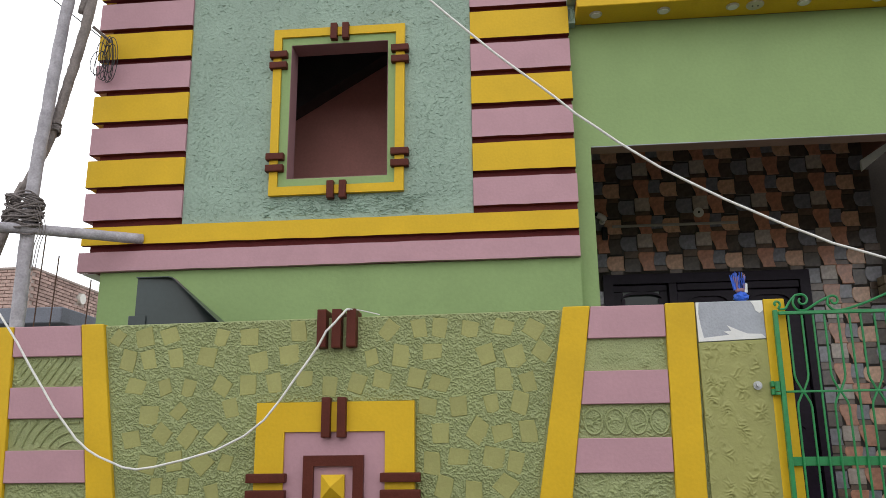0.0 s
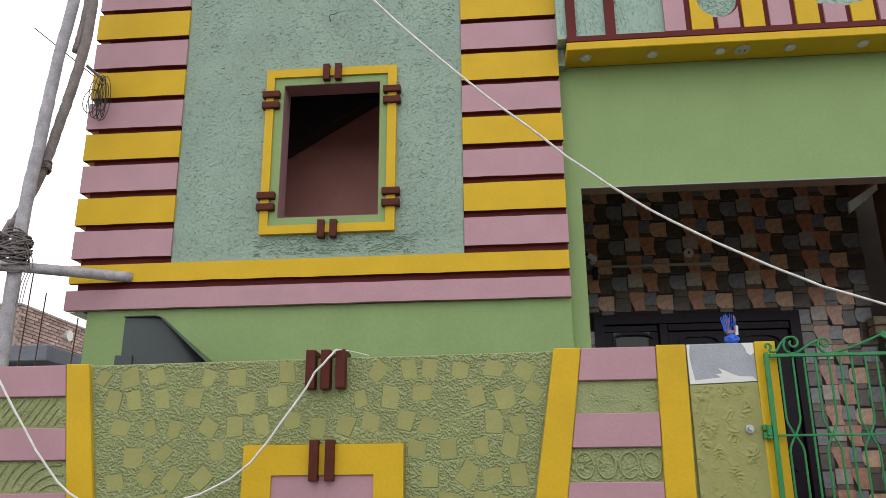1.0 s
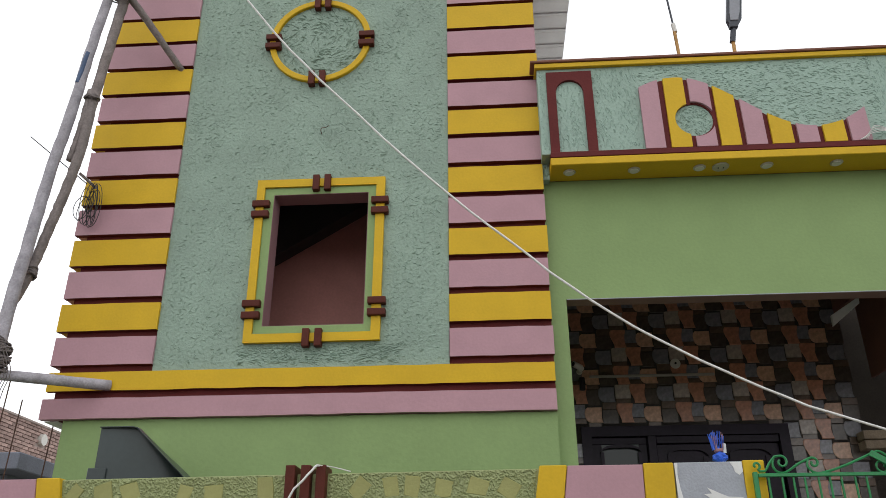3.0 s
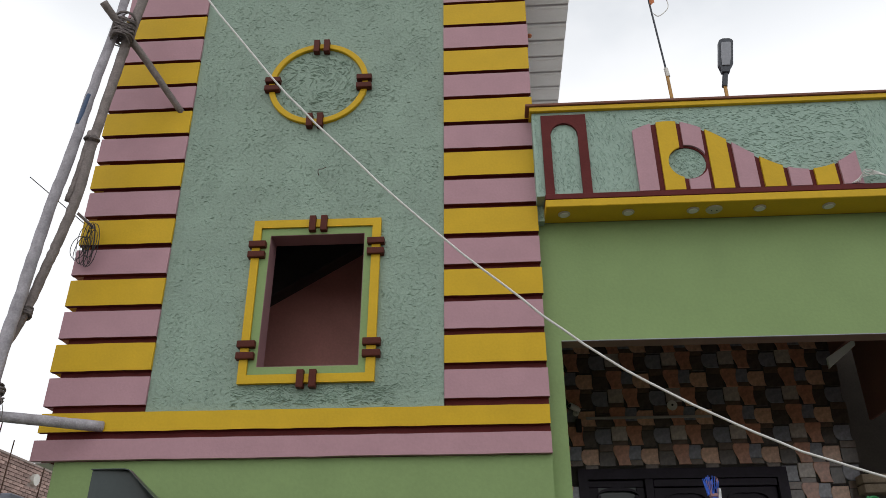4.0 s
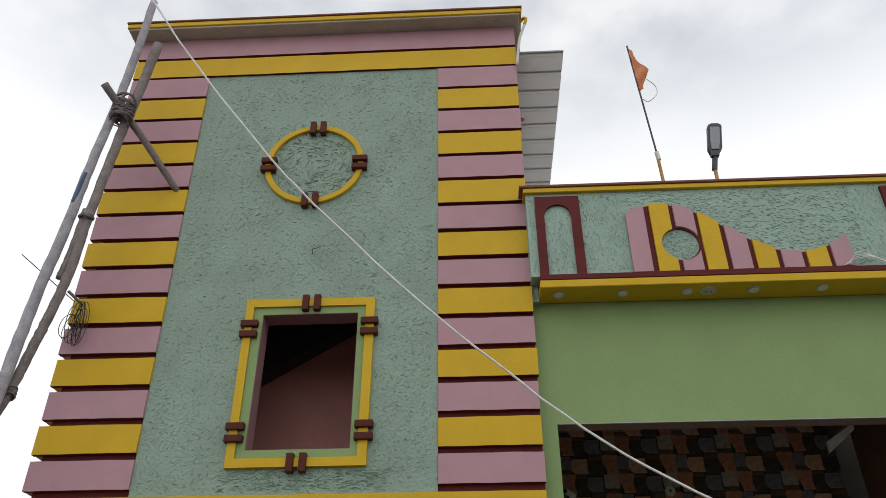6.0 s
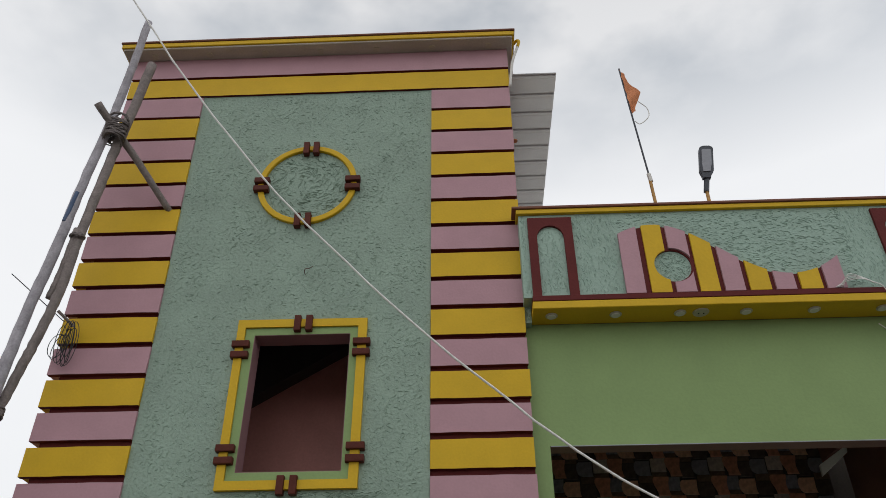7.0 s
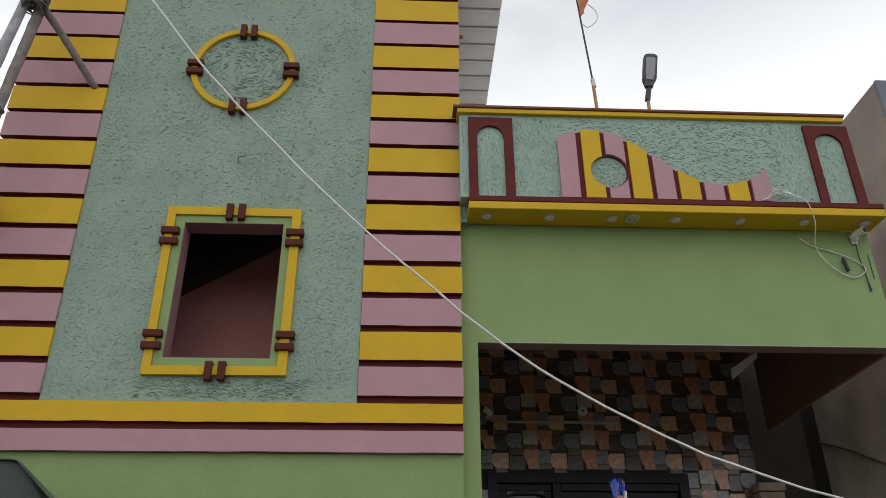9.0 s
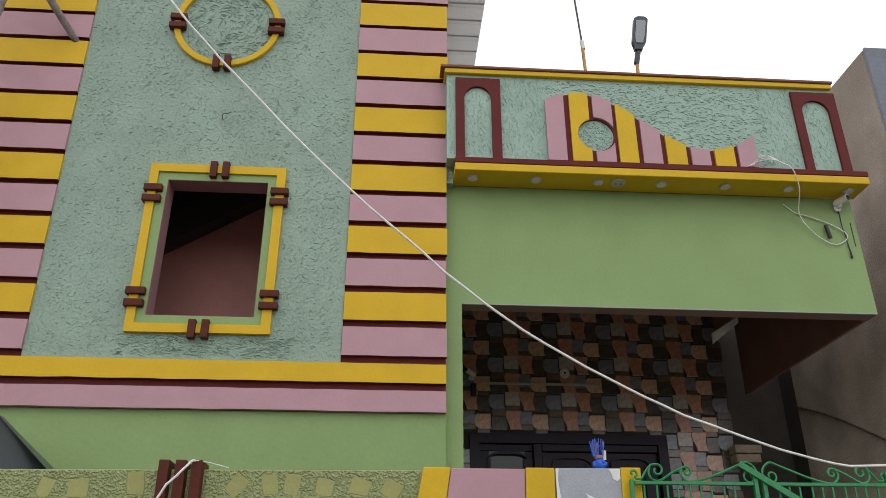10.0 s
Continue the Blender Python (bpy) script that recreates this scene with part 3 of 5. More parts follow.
def wave(x):
    """The top line of the striped ornament."""
    k = min(1, max(0, (x - 2.5) / 0.9))
    z = 5.012 - 0.445 * (0.5 - 0.5 * math.cos(math.pi * k))
    if x < 2.5:
        z -= 1.15 * (2.5 - x) ** 2
    if x > 3.4:
        z += 1.15 * (x - 3.4) ** 2
    return z


CX, CZ, CR = 2.602, 4.66, 0.13


def fan(x0, x1, y0, y1, z0, r, trim=0.0):
    """The ornament between x0 and x1, with its round hole cut out."""
    cuts = sorted({x0, x1, *[c for c in (CX - r, CX + r) if x0 < c < x1]})
    b = None
    for a, c in zip(cuts, cuts[1:]):
        xs = [a + (c - a) * (0.5 - 0.5 * math.cos(math.pi * i / 12)) for i in range(13)]
        if CX - r - 1e-6 <= a and c <= CX + r + 1e-6:
            arc = lambda x: math.sqrt(max(0.0, r * r - (x - CX) ** 2))
            b = ribbon(xs, lambda x: z0, lambda x: CZ - arc(x), y0, y1, b)
            b = ribbon(xs, lambda x: CZ + arc(x), lambda x: wave(x) - trim, y0, y1, b)
        else:
            b = ribbon(xs, lambda x: z0, lambda x: wave(x) - trim, y0, y1, b)
    return b


orn = part("ornament", fan(2.252, 3.742, -0.110, -0.098, 4.434, CR, 0.004), M_MAROON, par, "maroon ground of the wave-shaped striped ornament")
for i, (x0, x1) in enumerate(((2.250, 2.384), (2.424, 2.562), (2.593, 2.730), (2.757, 2.890), (2.925, 3.060), (3.095, 3.236), (3.270, 3.405), (3.440, 3.584), (3.615, 3.746))):
    part("stripe", fan(x0, x1, -0.128, -0.1105, 4.436, CR + (0.012 if i > 1 else 0)), M_PINK if i % 2 == 0 else M_YELLOW, orn, "pink stripe" if i % 2 == 0 else "yellow stripe")

rng = random.Random(8)


def on_parapet(r):
    x, z = r.uniform(1.56, 4.40), r.uniform(4.45, 5.135)
    if 2.24 < x < 3.76 and z < wave(x) + 0.01 and math.hypot(x - CX, z - CZ) > 0.12:
        return None, None
    for a, c in ((1.605, 1.935), (4.095, 4.435)):
        if a < x < c and not (a + 0.07 < x < c - 0.075 and z < 4.98):
            return None, None
    return x, z


def parapet_turn(x, z):
    if math.hypot(x - CX, z - CZ) < 0.13:
        return 0.0, 1.5
    return (1.62, 0.16) if x < 2.25 or x > 3.85 else (0.05, 0.28)


stroke_part("plaster_relief", strokes(rng, 2500, on_parapet, -0.1005, parapet_turn, (0.020, 0.056), 0.0040, 0.0066), M_SEA_PALE, par, "short raised plaster strokes")


def in_hole(r):
    a, d = r.uniform(0, 6.283), 0.118 * math.sqrt(r.random())
    return CX + d * math.cos(a), CZ + d * math.sin(a)


stroke_part("plaster_relief", strokes(rng, 190, in_hole, -0.1005, parapet_turn, (0.010, 0.026), 0.0045, 0.0055), M_SEA_PALE, par, "fine stippled plaster")


def on_strip(r):
    return r.uniform(1.55, 1.595), r.uniform(4.32, 4.42)


stroke_part("plaster_relief", strokes(rng, 60, on_strip, 0.0298, parapet_turn, (0.02, 0.04), 0.005, 0.006), M_SEA_PALE, par, "short raised plaster strokes")

# ---- porch back wall: tiles and door ----
DX0, DX1, DZ1, BY = 1.91, 3.67, 3.05, 2.2
w = holed([(1.657, 0.6), (4.285, 0.6), (4.285, 4.30), (1.657, 4.30)], [(DX0, 0.75), (DX1, 0.75), (DX1, DZ1), (DX0, DZ1)], BY, BY + 0.2)
tile_wall = part("tile_wall", w, M_GROUT, house, "porch wall faced with multicoloured relief tiles")

door = part("front_door", frame_bars(DX0, DX1, 0.75, DZ1, 0.085, BY - 0.025, BY + 0.12), M_DOOR, house, "dark stained double door with a side panel")
part("mullion", box(2.47, 2.545, BY - 0.02, BY + 0.11, 0.85, DZ1 - 0.086, 0.005), M_DOOR, door)
part("transom_rail", box(2.548, DX1 - 0.087, BY - 0.005, BY + 0.10, DZ1 - 0.15, DZ1 - 0.088, 0.004), M_DOOR, door)


def arch_moulding(x0, x1, z0, zs, zt, y, w, b=None):
    """A raised moulding with an arched head."""
    c, a = (x0 + x1) / 2, (x1 - x0) / 2
    xs = [c - a * math.cos(math.pi * i / 14) for i in range(15)]
    b = ribbon(xs, lambda x: zs + (zt - zs) * math.sqrt(max(0, 1 - ((x - c) / a) ** 2)) - w * (0.4 + 0.6 * (1 - abs((x - c) / a))), lambda x: zs + (zt - zs) * math.sqrt(max(0, 1 - ((x - c) / a) ** 2)) + 0.002, y - 0.03, y + 0.006, b)
    box(x0, x0 + w, y - 0.02, y + 0.006, z0, zs, bm=b)
    box(x1 - w, x1, y - 0.02, y + 0.006, z0, zs, bm=b)
    box(x0 + w, x1 - w, y - 0.02, y + 0.006, z0, z0 + w, bm=b)
    return b


for x0, x1 in ((2.548, 3.062), (3.066, 3.582)):
    leaf = part("door_leaf", box(x0, x1, BY + 0.03, BY + 0.07, 0.86, DZ1 - 0.152, 0.004), M_DOOR, door)
    part("panel_moulding", arch_moulding(x0 + 0.085, x1 - 0.085, 1.95, 2.79, 2.885, BY + 0.03, 0.045), M_DOOR, leaf)
    part("panel_moulding", arch_moulding(x0 + 0.09, x1 - 0.09, 1.0, 1.70, 1.78, BY + 0.03, 0.035), M_DOOR, leaf)
lf = box(1.997, 2.47, BY + 0.03, BY + 0.07, 0.86, 2.30, 0.003)
box(1.997, 2.47, BY + 0.03, BY + 0.07, 2.905, DZ1 - 0.087, 0.003, bm=lf)
box(1.997, 2.08, BY + 0.03, BY + 0.07, 2.302, 2.903, 0.003, bm=lf)
box(2.40, 2.47, BY + 0.03, BY + 0.07, 2.302, 2.903, 0.003, bm=lf)
side = part("side_panel", lf, M_DOOR, door)
part("side_moulding", arch_moulding(2.065, 2.415, 2.29, 2.835, 2.90, BY + 0.03, 0.03), M_DOOR, side)
part("pane", box(2.075, 2.405, BY + 0.045, BY + 0.052, 2.30, 2.908), M_GLASS, side, "dark window pane with a reflection")
tagged(part("grille_rods", tube([(2.15, BY + 0.06, 2.3), (2.15, BY + 0.06, 2.86)], 0.006, 6), M_GALV, side))
part("grille_rods", tube([(2.29, BY + 0.06, 2.3), (2.29, BY + 0.06, 2.86)], 0.006, 6), M_GALV, side)
part("door_handle", tube(smooth_path([(3.10, BY + 0.03, 1.9), (3.10, BY - 0.03, 1.92), (3.10, BY - 0.03, 2.08), (3.10, BY + 0.03, 2.1)], 5), 0.009, 8), M_GALV, door, "steel pull handle")


def tile_shape(kind, w, h):
    """A glazed tile with wave-shaped sides (round, ogee) or a square one (block); flat with a pressed edge."""
    if kind == 0:
        pts = [(-0.34, 0.5), (-0.46, 0.36), (-0.5, 0.14), (-0.49, -0.1), (-0.42, -0.32), (-0.30, -0.45), (-0.16, -0.5), (0.5, -0.5), (0.46, -0.34), (0.44, -0.1), (0.46, 0.2), (0.47, 0.5)]
    elif kind == 1:
        pts = [(-0.40, 0.5), (-0.49, 0.40), (-0.5, 0.24), (-0.44, 0.04), (-0.33, -0.16), (-0.26, -0.33), (-0.24, -0.5), (0.47, -0.5), (0.41, -0.32), (0.37, -0.08), (0.39, 0.16), (0.45, 0.34), (0.46, 0.5)]
    else:
        pts = [(-0.5, -0.5), (0.5, -0.5), (0.5, 0.5), (-0.5, 0.5)]
    pts = [(u * w, v * h) for u, v in pts]
    b = bmesh.new()
    base = [b.verts.new((x, 0, z)) for x, z in pts]
    rim = [b.verts.new((x * 0.99, -0.005, z * 0.99)) for x, z in pts]
    top = [b.verts.new((x * 0.94, -0.0075, z * 0.94)) for x, z in pts]
    for q, s in ((base, rim), (rim, top)):
        for i in range(len(pts)):
            j = (i + 1) % len(pts)
            b.faces.new((q[i], q[j], s[j], s[i]))
    b.faces.new(top)
    return b


TW, TH = 0.513, 0.340  # one repeat of the pattern
# shape, colour, place in the repeat, width and height
MOTIF = (("round", 1, 0.000, 0.000, 0.158, 0.136), ("block", 2, 0.146, -0.018, 0.140, 0.126), ("ogee", 0, 0.277, 0.014, 0.152, 0.172), ("block", 3, 0.388, 0.034, 0.112, 0.120),
         ("round", 3, 0.127, 0.178, 0.150, 0.134), ("block", 4, 0.272, 0.205, 0.136, 0.126), ("ogee", 0, 0.405, 0.186, 0.148, 0.172), ("block", 2, 0.520, 0.156, 0.112, 0.140),
         ("block", 5, 0.520, 0.252, 0.112, 0.044), ("block", 5, 0.150, 0.079, 0.134, 0.062), ("block", 5, 0.272, 0.119, 0.130, 0.042), ("block", 5, 0.392, -0.052, 0.112, 0.046))
KIND = {"round": 0, "ogee": 1, "block": 2}
tile_mesh = [finish("tile", tile_shape(KIND[key], w, h), M_TILES[mi], False) for key, mi, _, _, w, h in MOTIF]
spare = {}
count = 0


def lay(k, x, z):
    """One tile of the porch wall, if it falls on the wall and clear of the door."""
    global count
    key, mi, _, _, w, h = MOTIF[k]
    if not (1.66 + w * 0.5 < x < 4.312 - w * 0.5 and 0.9 < z < 4.30 - h / 2):
        return
    if DX0 + 0.08 - w / 2 < x < DX1 - 0.08 + w / 2 and z < DZ1 - 0.08 + h / 2:
        return
    at = Matrix.Translation((x, BY - (0.005 if key != "block" else 0.001), z))
    if z > 2.0 and count < 300:
        piece("tile", tile_mesh[k], tile_wall, at)
        count += 1
    else:
        spare.setdefault(mi, []).append((k, at))


for row in range(11):
    for col in range(7):
        for k, m in enumerate(MOTIF):
            lay(k, 1.519 + col * TW + m[2], 4.175 - row * TH + m[3])
for mi, todo in spare.items():
    b = bmesh.new()
    for k, at in todo:
        q = tile_mesh[k].copy()
        q.transform(at)
        b.from_mesh(q)
        bpy.data.meshes.remove(q)
    part("tiles", b, M_TILES[mi], tile_wall, kind="stuff")

# ---- compound wall ----
WY = -0.90
cw = thing("compound_wall", (0.35, -0.84, 0), "olive roughcast compound wall with pink and yellow striped pillars", "wall")


def wall_top(x):
    return 2.185 + 0.0085 * (x + 1.1)


part("wall_core", prism([(-1.62, 0), (2.395, 0), (2.395, wall_top(2.395) - 0.004), (-1.62, wall_top(-1.62) - 0.004)], WY + 0.022, WY + 0.13, 0.004), M_OLIVE, cw, "olive rough plaster")


def bar(x0t, x1t, x0b, x1b, ztop, zb=0.0):
    """A raised yellow upright, its edges sloping from the top to 1.31 m and on down."""
    k = (ztop - zb) / (ztop - 1.31)
    return prism([(x0t + (x0b - x0t) * k, zb), (x1t + (x1b - x1t) * k, zb), (x1t, ztop), (x0t, ztop)], WY - 0.004, WY + 0.126, 0.004)


part("upright", bar(-1.11, -0.99, -0.99, -0.85, 2.188, 0.7), M_YELLOW, cw, "yellow painted upright")
part("upright", bar(-1.62, -1.48, -1.58, -1.43, 2.184, 0.7), M_YELLOW, cw, "yellow painted upright")
part("upright", bar(1.37, 1.50, 1.22, 1.37, 2.212, 0.7), M_YELLOW, cw, "yellow painted upright")
part("upright", bar(1.86, 2.00, 1.84, 1.98, 2.216, 0.7), M_YELLOW, cw, "yellow painted upright")
part("upright", bar(2.322, 2.420, 2.313, 2.412, 2.222, 0.0), M_YELLOW, cw, "yellow painted upright")


def pillar_fields(xl, xr, top):
    for i in range(0, 10, 2):
        z1 = top - 0.157 * i
        z0 = z1 - 0.157
        poly = [(xl(z0), z0), (xr(z0), z0), (xr(z1), z1), (xl(z1), z1)]
        part("pillar_stripe", prism(poly, WY + 0.0, WY + 0.02, 0.003), M_PINK, cw, "pink painted stripe")


pillar_fields(lambda z: 1.503 - 0.147 * (2.21 - z), lambda z: 1.857 - 0.022 * (2.21 - z), 2.210)
pillar_fields(lambda z: -1.477 + 0.055 * (2.18 - z), lambda z: -1.113 + 0.138 * (2.18 - z), 2.184)

# pillar by the gate: cement patch, white filler, steel knob
part("pillar_face", prism([(1.998, 0.0), (2.318, 0.0), (2.320, 2.030), (2.002, 2.020)], WY + 0.0, WY + 0.021, 0.003), M_OLIVE_FLAT, cw, "olive trowelled plaster")
part("cement_patch", prism([(2.004, 2.022), (2.320, 2.032), (2.320, 2.218), (2.004, 2.216)], WY + 0.001, WY + 0.021, 0.003), M_CEMENT, cw, "bare cement patch")
for poly in ([(2.005, 2.024), (2.318, 2.034), (2.30, 2.055), (2.235, 2.058), (2.20, 2.072), (2.142, 2.100), (2.160, 2.073), (2.125, 2.070), (2.150, 2.054), (2.03, 2.042), (2.020, 2.10), (2.014, 2.16), (2.02, 2.214), (2.005, 2.214)],
             [(2.262, 2.215), (2.318, 2.216), (2.318, 2.170), (2.300, 2.155), (2.282, 2.168), (2.276, 2.192)]):
    part("white_filler", prism(poly, WY - 0.002, WY + 0.003), M_WHITE, cw, "smear of white filler")
kn = disc((2.252, WY - 0.008, 1.812), (0, 1, 0), 0.02, 0.02, 14, bevel=0.004)
disc((2.252, WY - 0.024, 1.815), (0, 1, 0), 0.011, 0.018, 10, kn)
part("knob", kn, M_GALV, cw, "small steel bolt head")

# medallion: nested frames round a pyramid
mc = (0.245, 1.372)
med = part("medallion", frame_bars(mc[0] - 0.39, mc[0] + 0.39, 0.974, 1.770, 0.142, WY - 0.018, WY + 0.022), M_YELLOW, cw, "square yellow medallion frame")
part("pink_field", box(mc[0] - 0.249, mc[0] + 0.249, WY - 0.006, WY + 0.021, 1.115, 1.629, 0.002), M_PINK, med, "pink field")
part("brown_frame", frame_bars(mc[0] - 0.146, mc[0] + 0.146, 1.228, 1.517, 0.05, WY - 0.03, WY - 0.006), M_BROWN, med, "raised brown square")
b = bmesh.new()
s, zc = 0.056, 1.372
vs = [b.verts.new((mc[0] + dx * s, WY - 0.008, zc + dz * s)) for dx, dz in ((-1, -1), (1, -1), (1, 1), (-1, 1))]
us = [b.verts.new((mc[0] + dx * s, WY - 0.03, zc + dz * s)) for dx, dz in ((-1, -1), (1, -1), (1, 1), (-1, 1))]
tip = b.verts.new((mc[0], WY - 0.075, zc))
for i in range(4):
    j = (i + 1) % 4
    b.faces.new((vs[i], vs[j], us[j], us[i]))
    b.faces.new((us[i], us[j], tip))
part("pyramid", b, M_YELLOW, med, "yellow pyramid boss")
for cx, cz, u in ((mc[0], 1.695, True), (mc[0] - 0.325, 1.375, False), (mc[0] + 0.325, 1.375, False), (mc[0], 1.05, True)):
    bracket_pair(cx, cz, u, med, WY - 0.05, 0.192, 0.044, 0.033, 0.05)
for dx in (-0.075, 0.0, 0.075):
    part("crest_bar", box(mc[0] + dx - 0.024, mc[0] + dx + 0.024, WY - 0.035, WY + 0.12, 2.032 + abs(dx) * 0.05, 2.228, 0.008, seg=2), M_BROWN, cw, "brown bar over the wall's edge")

# smooth patches left in the roughcast
rng = random.Random(31)
patch_mesh = []
for i in range(14):
    w_, h_ = rng.uniform(0.072, 0.108), rng.uniform(0.078, 0.122)
    pts = [(sx * w_ / 2 * rng.uniform(0.78, 1.1), sz * h_ / 2 * rng.uniform(0.78, 1.1)) for sx, sz in ((-1, -1), (1, -1), (1, 1), (-1, 1))]
    if i % 4 == 1:
        pts.insert(2, (pts[1][0] * 1.12, (pts[1][1] + pts[2][1]) / 2))
    if i % 5 == 2:
        pts.insert(1, ((pts[0][0] + pts[1][0]) / 2, pts[0][1] * 1.3))
    b = bmesh.new()
    lo = [b.verts.new((x, 0, z)) for x, z in pts]
    hi = [b.verts.new((x * 0.95, -rng.uniform(0.001, 0.0042), z * 0.95)) for x, z in pts]
    for k in range(len(pts)):
        j = (k + 1) % len(pts)
        b.faces.new((lo[k], lo[j], hi[j], hi[k]))
    b.faces.new(hi)
    patch_mesh.append((finish("patch", b, M_OLIVE_FLAT, False), w_, h_))


def free_panel(x, z, m=0.0):
    """Whether the roughcast shows at a place of the wall's middle field."""
    k = (2.2 - z) / 0.89
    if x < -0.99 + 0.14 * k + 0.015 + m or x > 1.37 - 0.15 * k - 0.015 - m or z > wall_top(x) - 0.012 - m:
        return False
    if abs(x - mc[0]) < 0.40 + m and abs(z - mc[1]) < 0.405 + m:
        return False
    return not (abs(x - mc[0]) < 0.11 + m and z > 2.02 - m)


patches = []
for row in range(10):
    for col in range(18):
        x = -0.93 + col * 0.142 + (0.07 if row % 2 else 0) + rng.uniform(-0.025, 0.025)
        z = 2.125 - row * 0.128 + rng.uniform(-0.022, 0.022)
        if free_panel(x, z, 0.045) and rng.random() < 0.93:
            me, w_, h_ = patch_mesh[rng.randrange(14)]
            turn = rng.choice((-1, 1)) * rng.uniform(0, 18) if rng.random() < 0.75 else rng.uniform(25, 45)
            piece("patch", me, cw, pose(x, WY + 0.0195, z, 0, turn, 0))
            patches.append((x, z, math.radians(turn), w_ / 2, h_ / 2))


def near(x, z):
    """How far a place lies outside the nearest smooth patch, in metres."""
    best = 1.0
    for px, pz, t, w, h in patch_cell.get((int(x / 0.1 + 100), int(z / 0.1 + 100)), ()):
        dx, dz = x - px, z - pz
        lx, lz = dx * math.cos(t) - dz * math.sin(t), dx * math.sin(t) + dz * math.cos(t)
        best = min(best, max(abs(lx) - w * 0.90, abs(lz) - h * 0.90))
    return best


patch_cell = {}
for p in patches:
    for i in (-1, 0, 1):
        for j in (-1, 0, 1):
            patch_cell.setdefault((int(p[0] / 0.1 + 100) + i, int(p[1] / 0.1 + 100) + j), []).append(p)


def panel_height(x, z):
    if not free_panel(x, z, -0.004):
        return None
    k = min(1.0, max(0.0, near(x, z) / 0.005))
    if k == 0:
        return 0.0
    a = noise.noise((x * 45, z * 45, 7.7))
    f = noise.noise((x * 138 + 1.2 * a, z * 138 - 1.2 * a, 0.4))
    lump = min(1.0, max(0.0, 0.42 + 1.9 * f))
    return k * (0.0006 + 0.0060 * lump * lump * (3 - 2 * lump))


stroke_part("roughcast", relief(-1.0, 1.4, 0.93, 2.215, 0.0023, WY + 0.0208, panel_height), M_OLIVE, cw, "curly olive roughcast", True)


def field_strokes(xl, xr, z0, z1, amount, scale=55):
    """Trowelled relief in one field of a pillar; amount 0 to 1."""
    def height(x, z):
        if not xl(z) + 0.004 < x < xr(z) - 0.004:
            return None
        k = min(1, max(0, amount * 2 - 0.75 + 1.6 * noise.noise((x * 14, z * 14, z0))))
        return 0.0085 * k * curls(x, z, scale, z0, 3.2)
    stroke_part("roughcast", relief(xl(z0) - 0.03, xr(z0) + 0.03, z0 + 0.003, z1 - 0.003, 0.0034, WY + 0.0212, height), M_OLIVE, cw, "combed olive plaster", True)


pl, pr = (lambda z: 1.503 - 0.147 * (2.21 - z)), (lambda z: 1.857 - 0.022 * (2.21 - z))
field_strokes(pl, pr, 1.898, 2.052, 0.35)
field_strokes(pl, pr, 1.585, 1.738, 0.6)
field_strokes(pl, pr, 1.27, 1.424, 0.9)
ql, qr = (lambda z: -1.477 + 0.055 * (2.18 - z)), (lambda z: -1.113 + 0.138 * (2.18 - z))
field_strokes(ql, qr, 1.872, 2.025, 0.4)
field_strokes(ql, qr, 1.558, 1.712, 0.3)
for k in range(9):
    x0 = -1.50 + 0.044 * k
    seg = [(x0 + 0.09 * t, WY + 0.019, 1.885 + 0.13 * t) for t in (0, 0.33, 0.66, 1)]
    seg = [q for q in seg if ql(q[2]) + 0.015 < q[0] < qr(q[2]) - 0.015]
    if len(seg) > 1:
        part("combed_line", tube(seg, 0.0055, 5), M_OLIVE, cw, "slanting combed ridge")
for k in range(7):
    r_ = 0.10 + 0.045 * k
    arc = [(-1.10 - r_ * math.cos(t * math.pi / 24), WY + 0.019, 1.50 + r_ * math.sin(t * math.pi / 24)) for t in range(2, 20)]
    arc = [q for q in arc if 1.566 < q[2] < 1.706 and ql(q[2]) + 0.012 < q[0] < qr(q[2]) - 0.012]
    if len(arc) > 2:
        part("combed_line", tube(arc, 0.0055, 5), M_OLIVE, cw, "curved combed ridge")
field_strokes(ql, qr, 1.244, 1.398, 0.9)
for k in range(4):
    cx = 1.487 + k * 0.103
    a = [(cx + 0.043 * math.cos(t * math.pi / 9), WY + 0.018, 1.658 + 0.058 * math.sin(t * math.pi / 9)) for t in range(19)]
    part("oval", tube(a, 0.006, 5), M_OLIVE, cw, "raised oval in the plaster")


rng = random.Random(77)
clumps = [(2.005 + 0.075 * (i % 4) + rng.uniform(0.0, 0.05), 1.98 - 0.085 * (i // 4) + rng.uniform(-0.03, 0.03), rng.uniform(-1.2, 1.2), rng.uniform(0.3, 1.0)) for i in range(46)]


def pillar_height(x, z):
    if not 2.005 - 0.012 * (2.02 - z) < x < 2.312:
        return None
    k = max(c[3] * math.exp(-((x - c[0]) / 0.032) ** 2 - ((z - c[1] + (x - c[0]) * c[2]) / 0.042) ** 2) for c in clumps if abs(z - c[1]) < 0.14)
    f = noise.noise((x * 26, z * 26, 4.4))
    return 0.0005 + 0.0115 * max(0.0, k - 0.12) * curls(x + 0.012 * f, z + 0.012 * f, 46, 4.0, 2.6)


stroke_part("roughcast", relief(1.98, 2.32, 0.95, 2.012, 0.003, WY - 0.0004, pillar_height), M_OLIVE_FLAT, cw, "torn patches of trowelled plaster", True)
tagged(solo("wall_compound", box(3.70, 3.95, WY, WY + 0.12, 0, 2.2, 0.004), M_OLIVE, "olive gate pillar on the far side", "wall"), kind="structure")

# ---- gate ----
gate = thing("gate", (3.0, WY - 0.034, 0.1), "green painted double metal gate with scrolled top", "gate")
GY = WY - 0.034


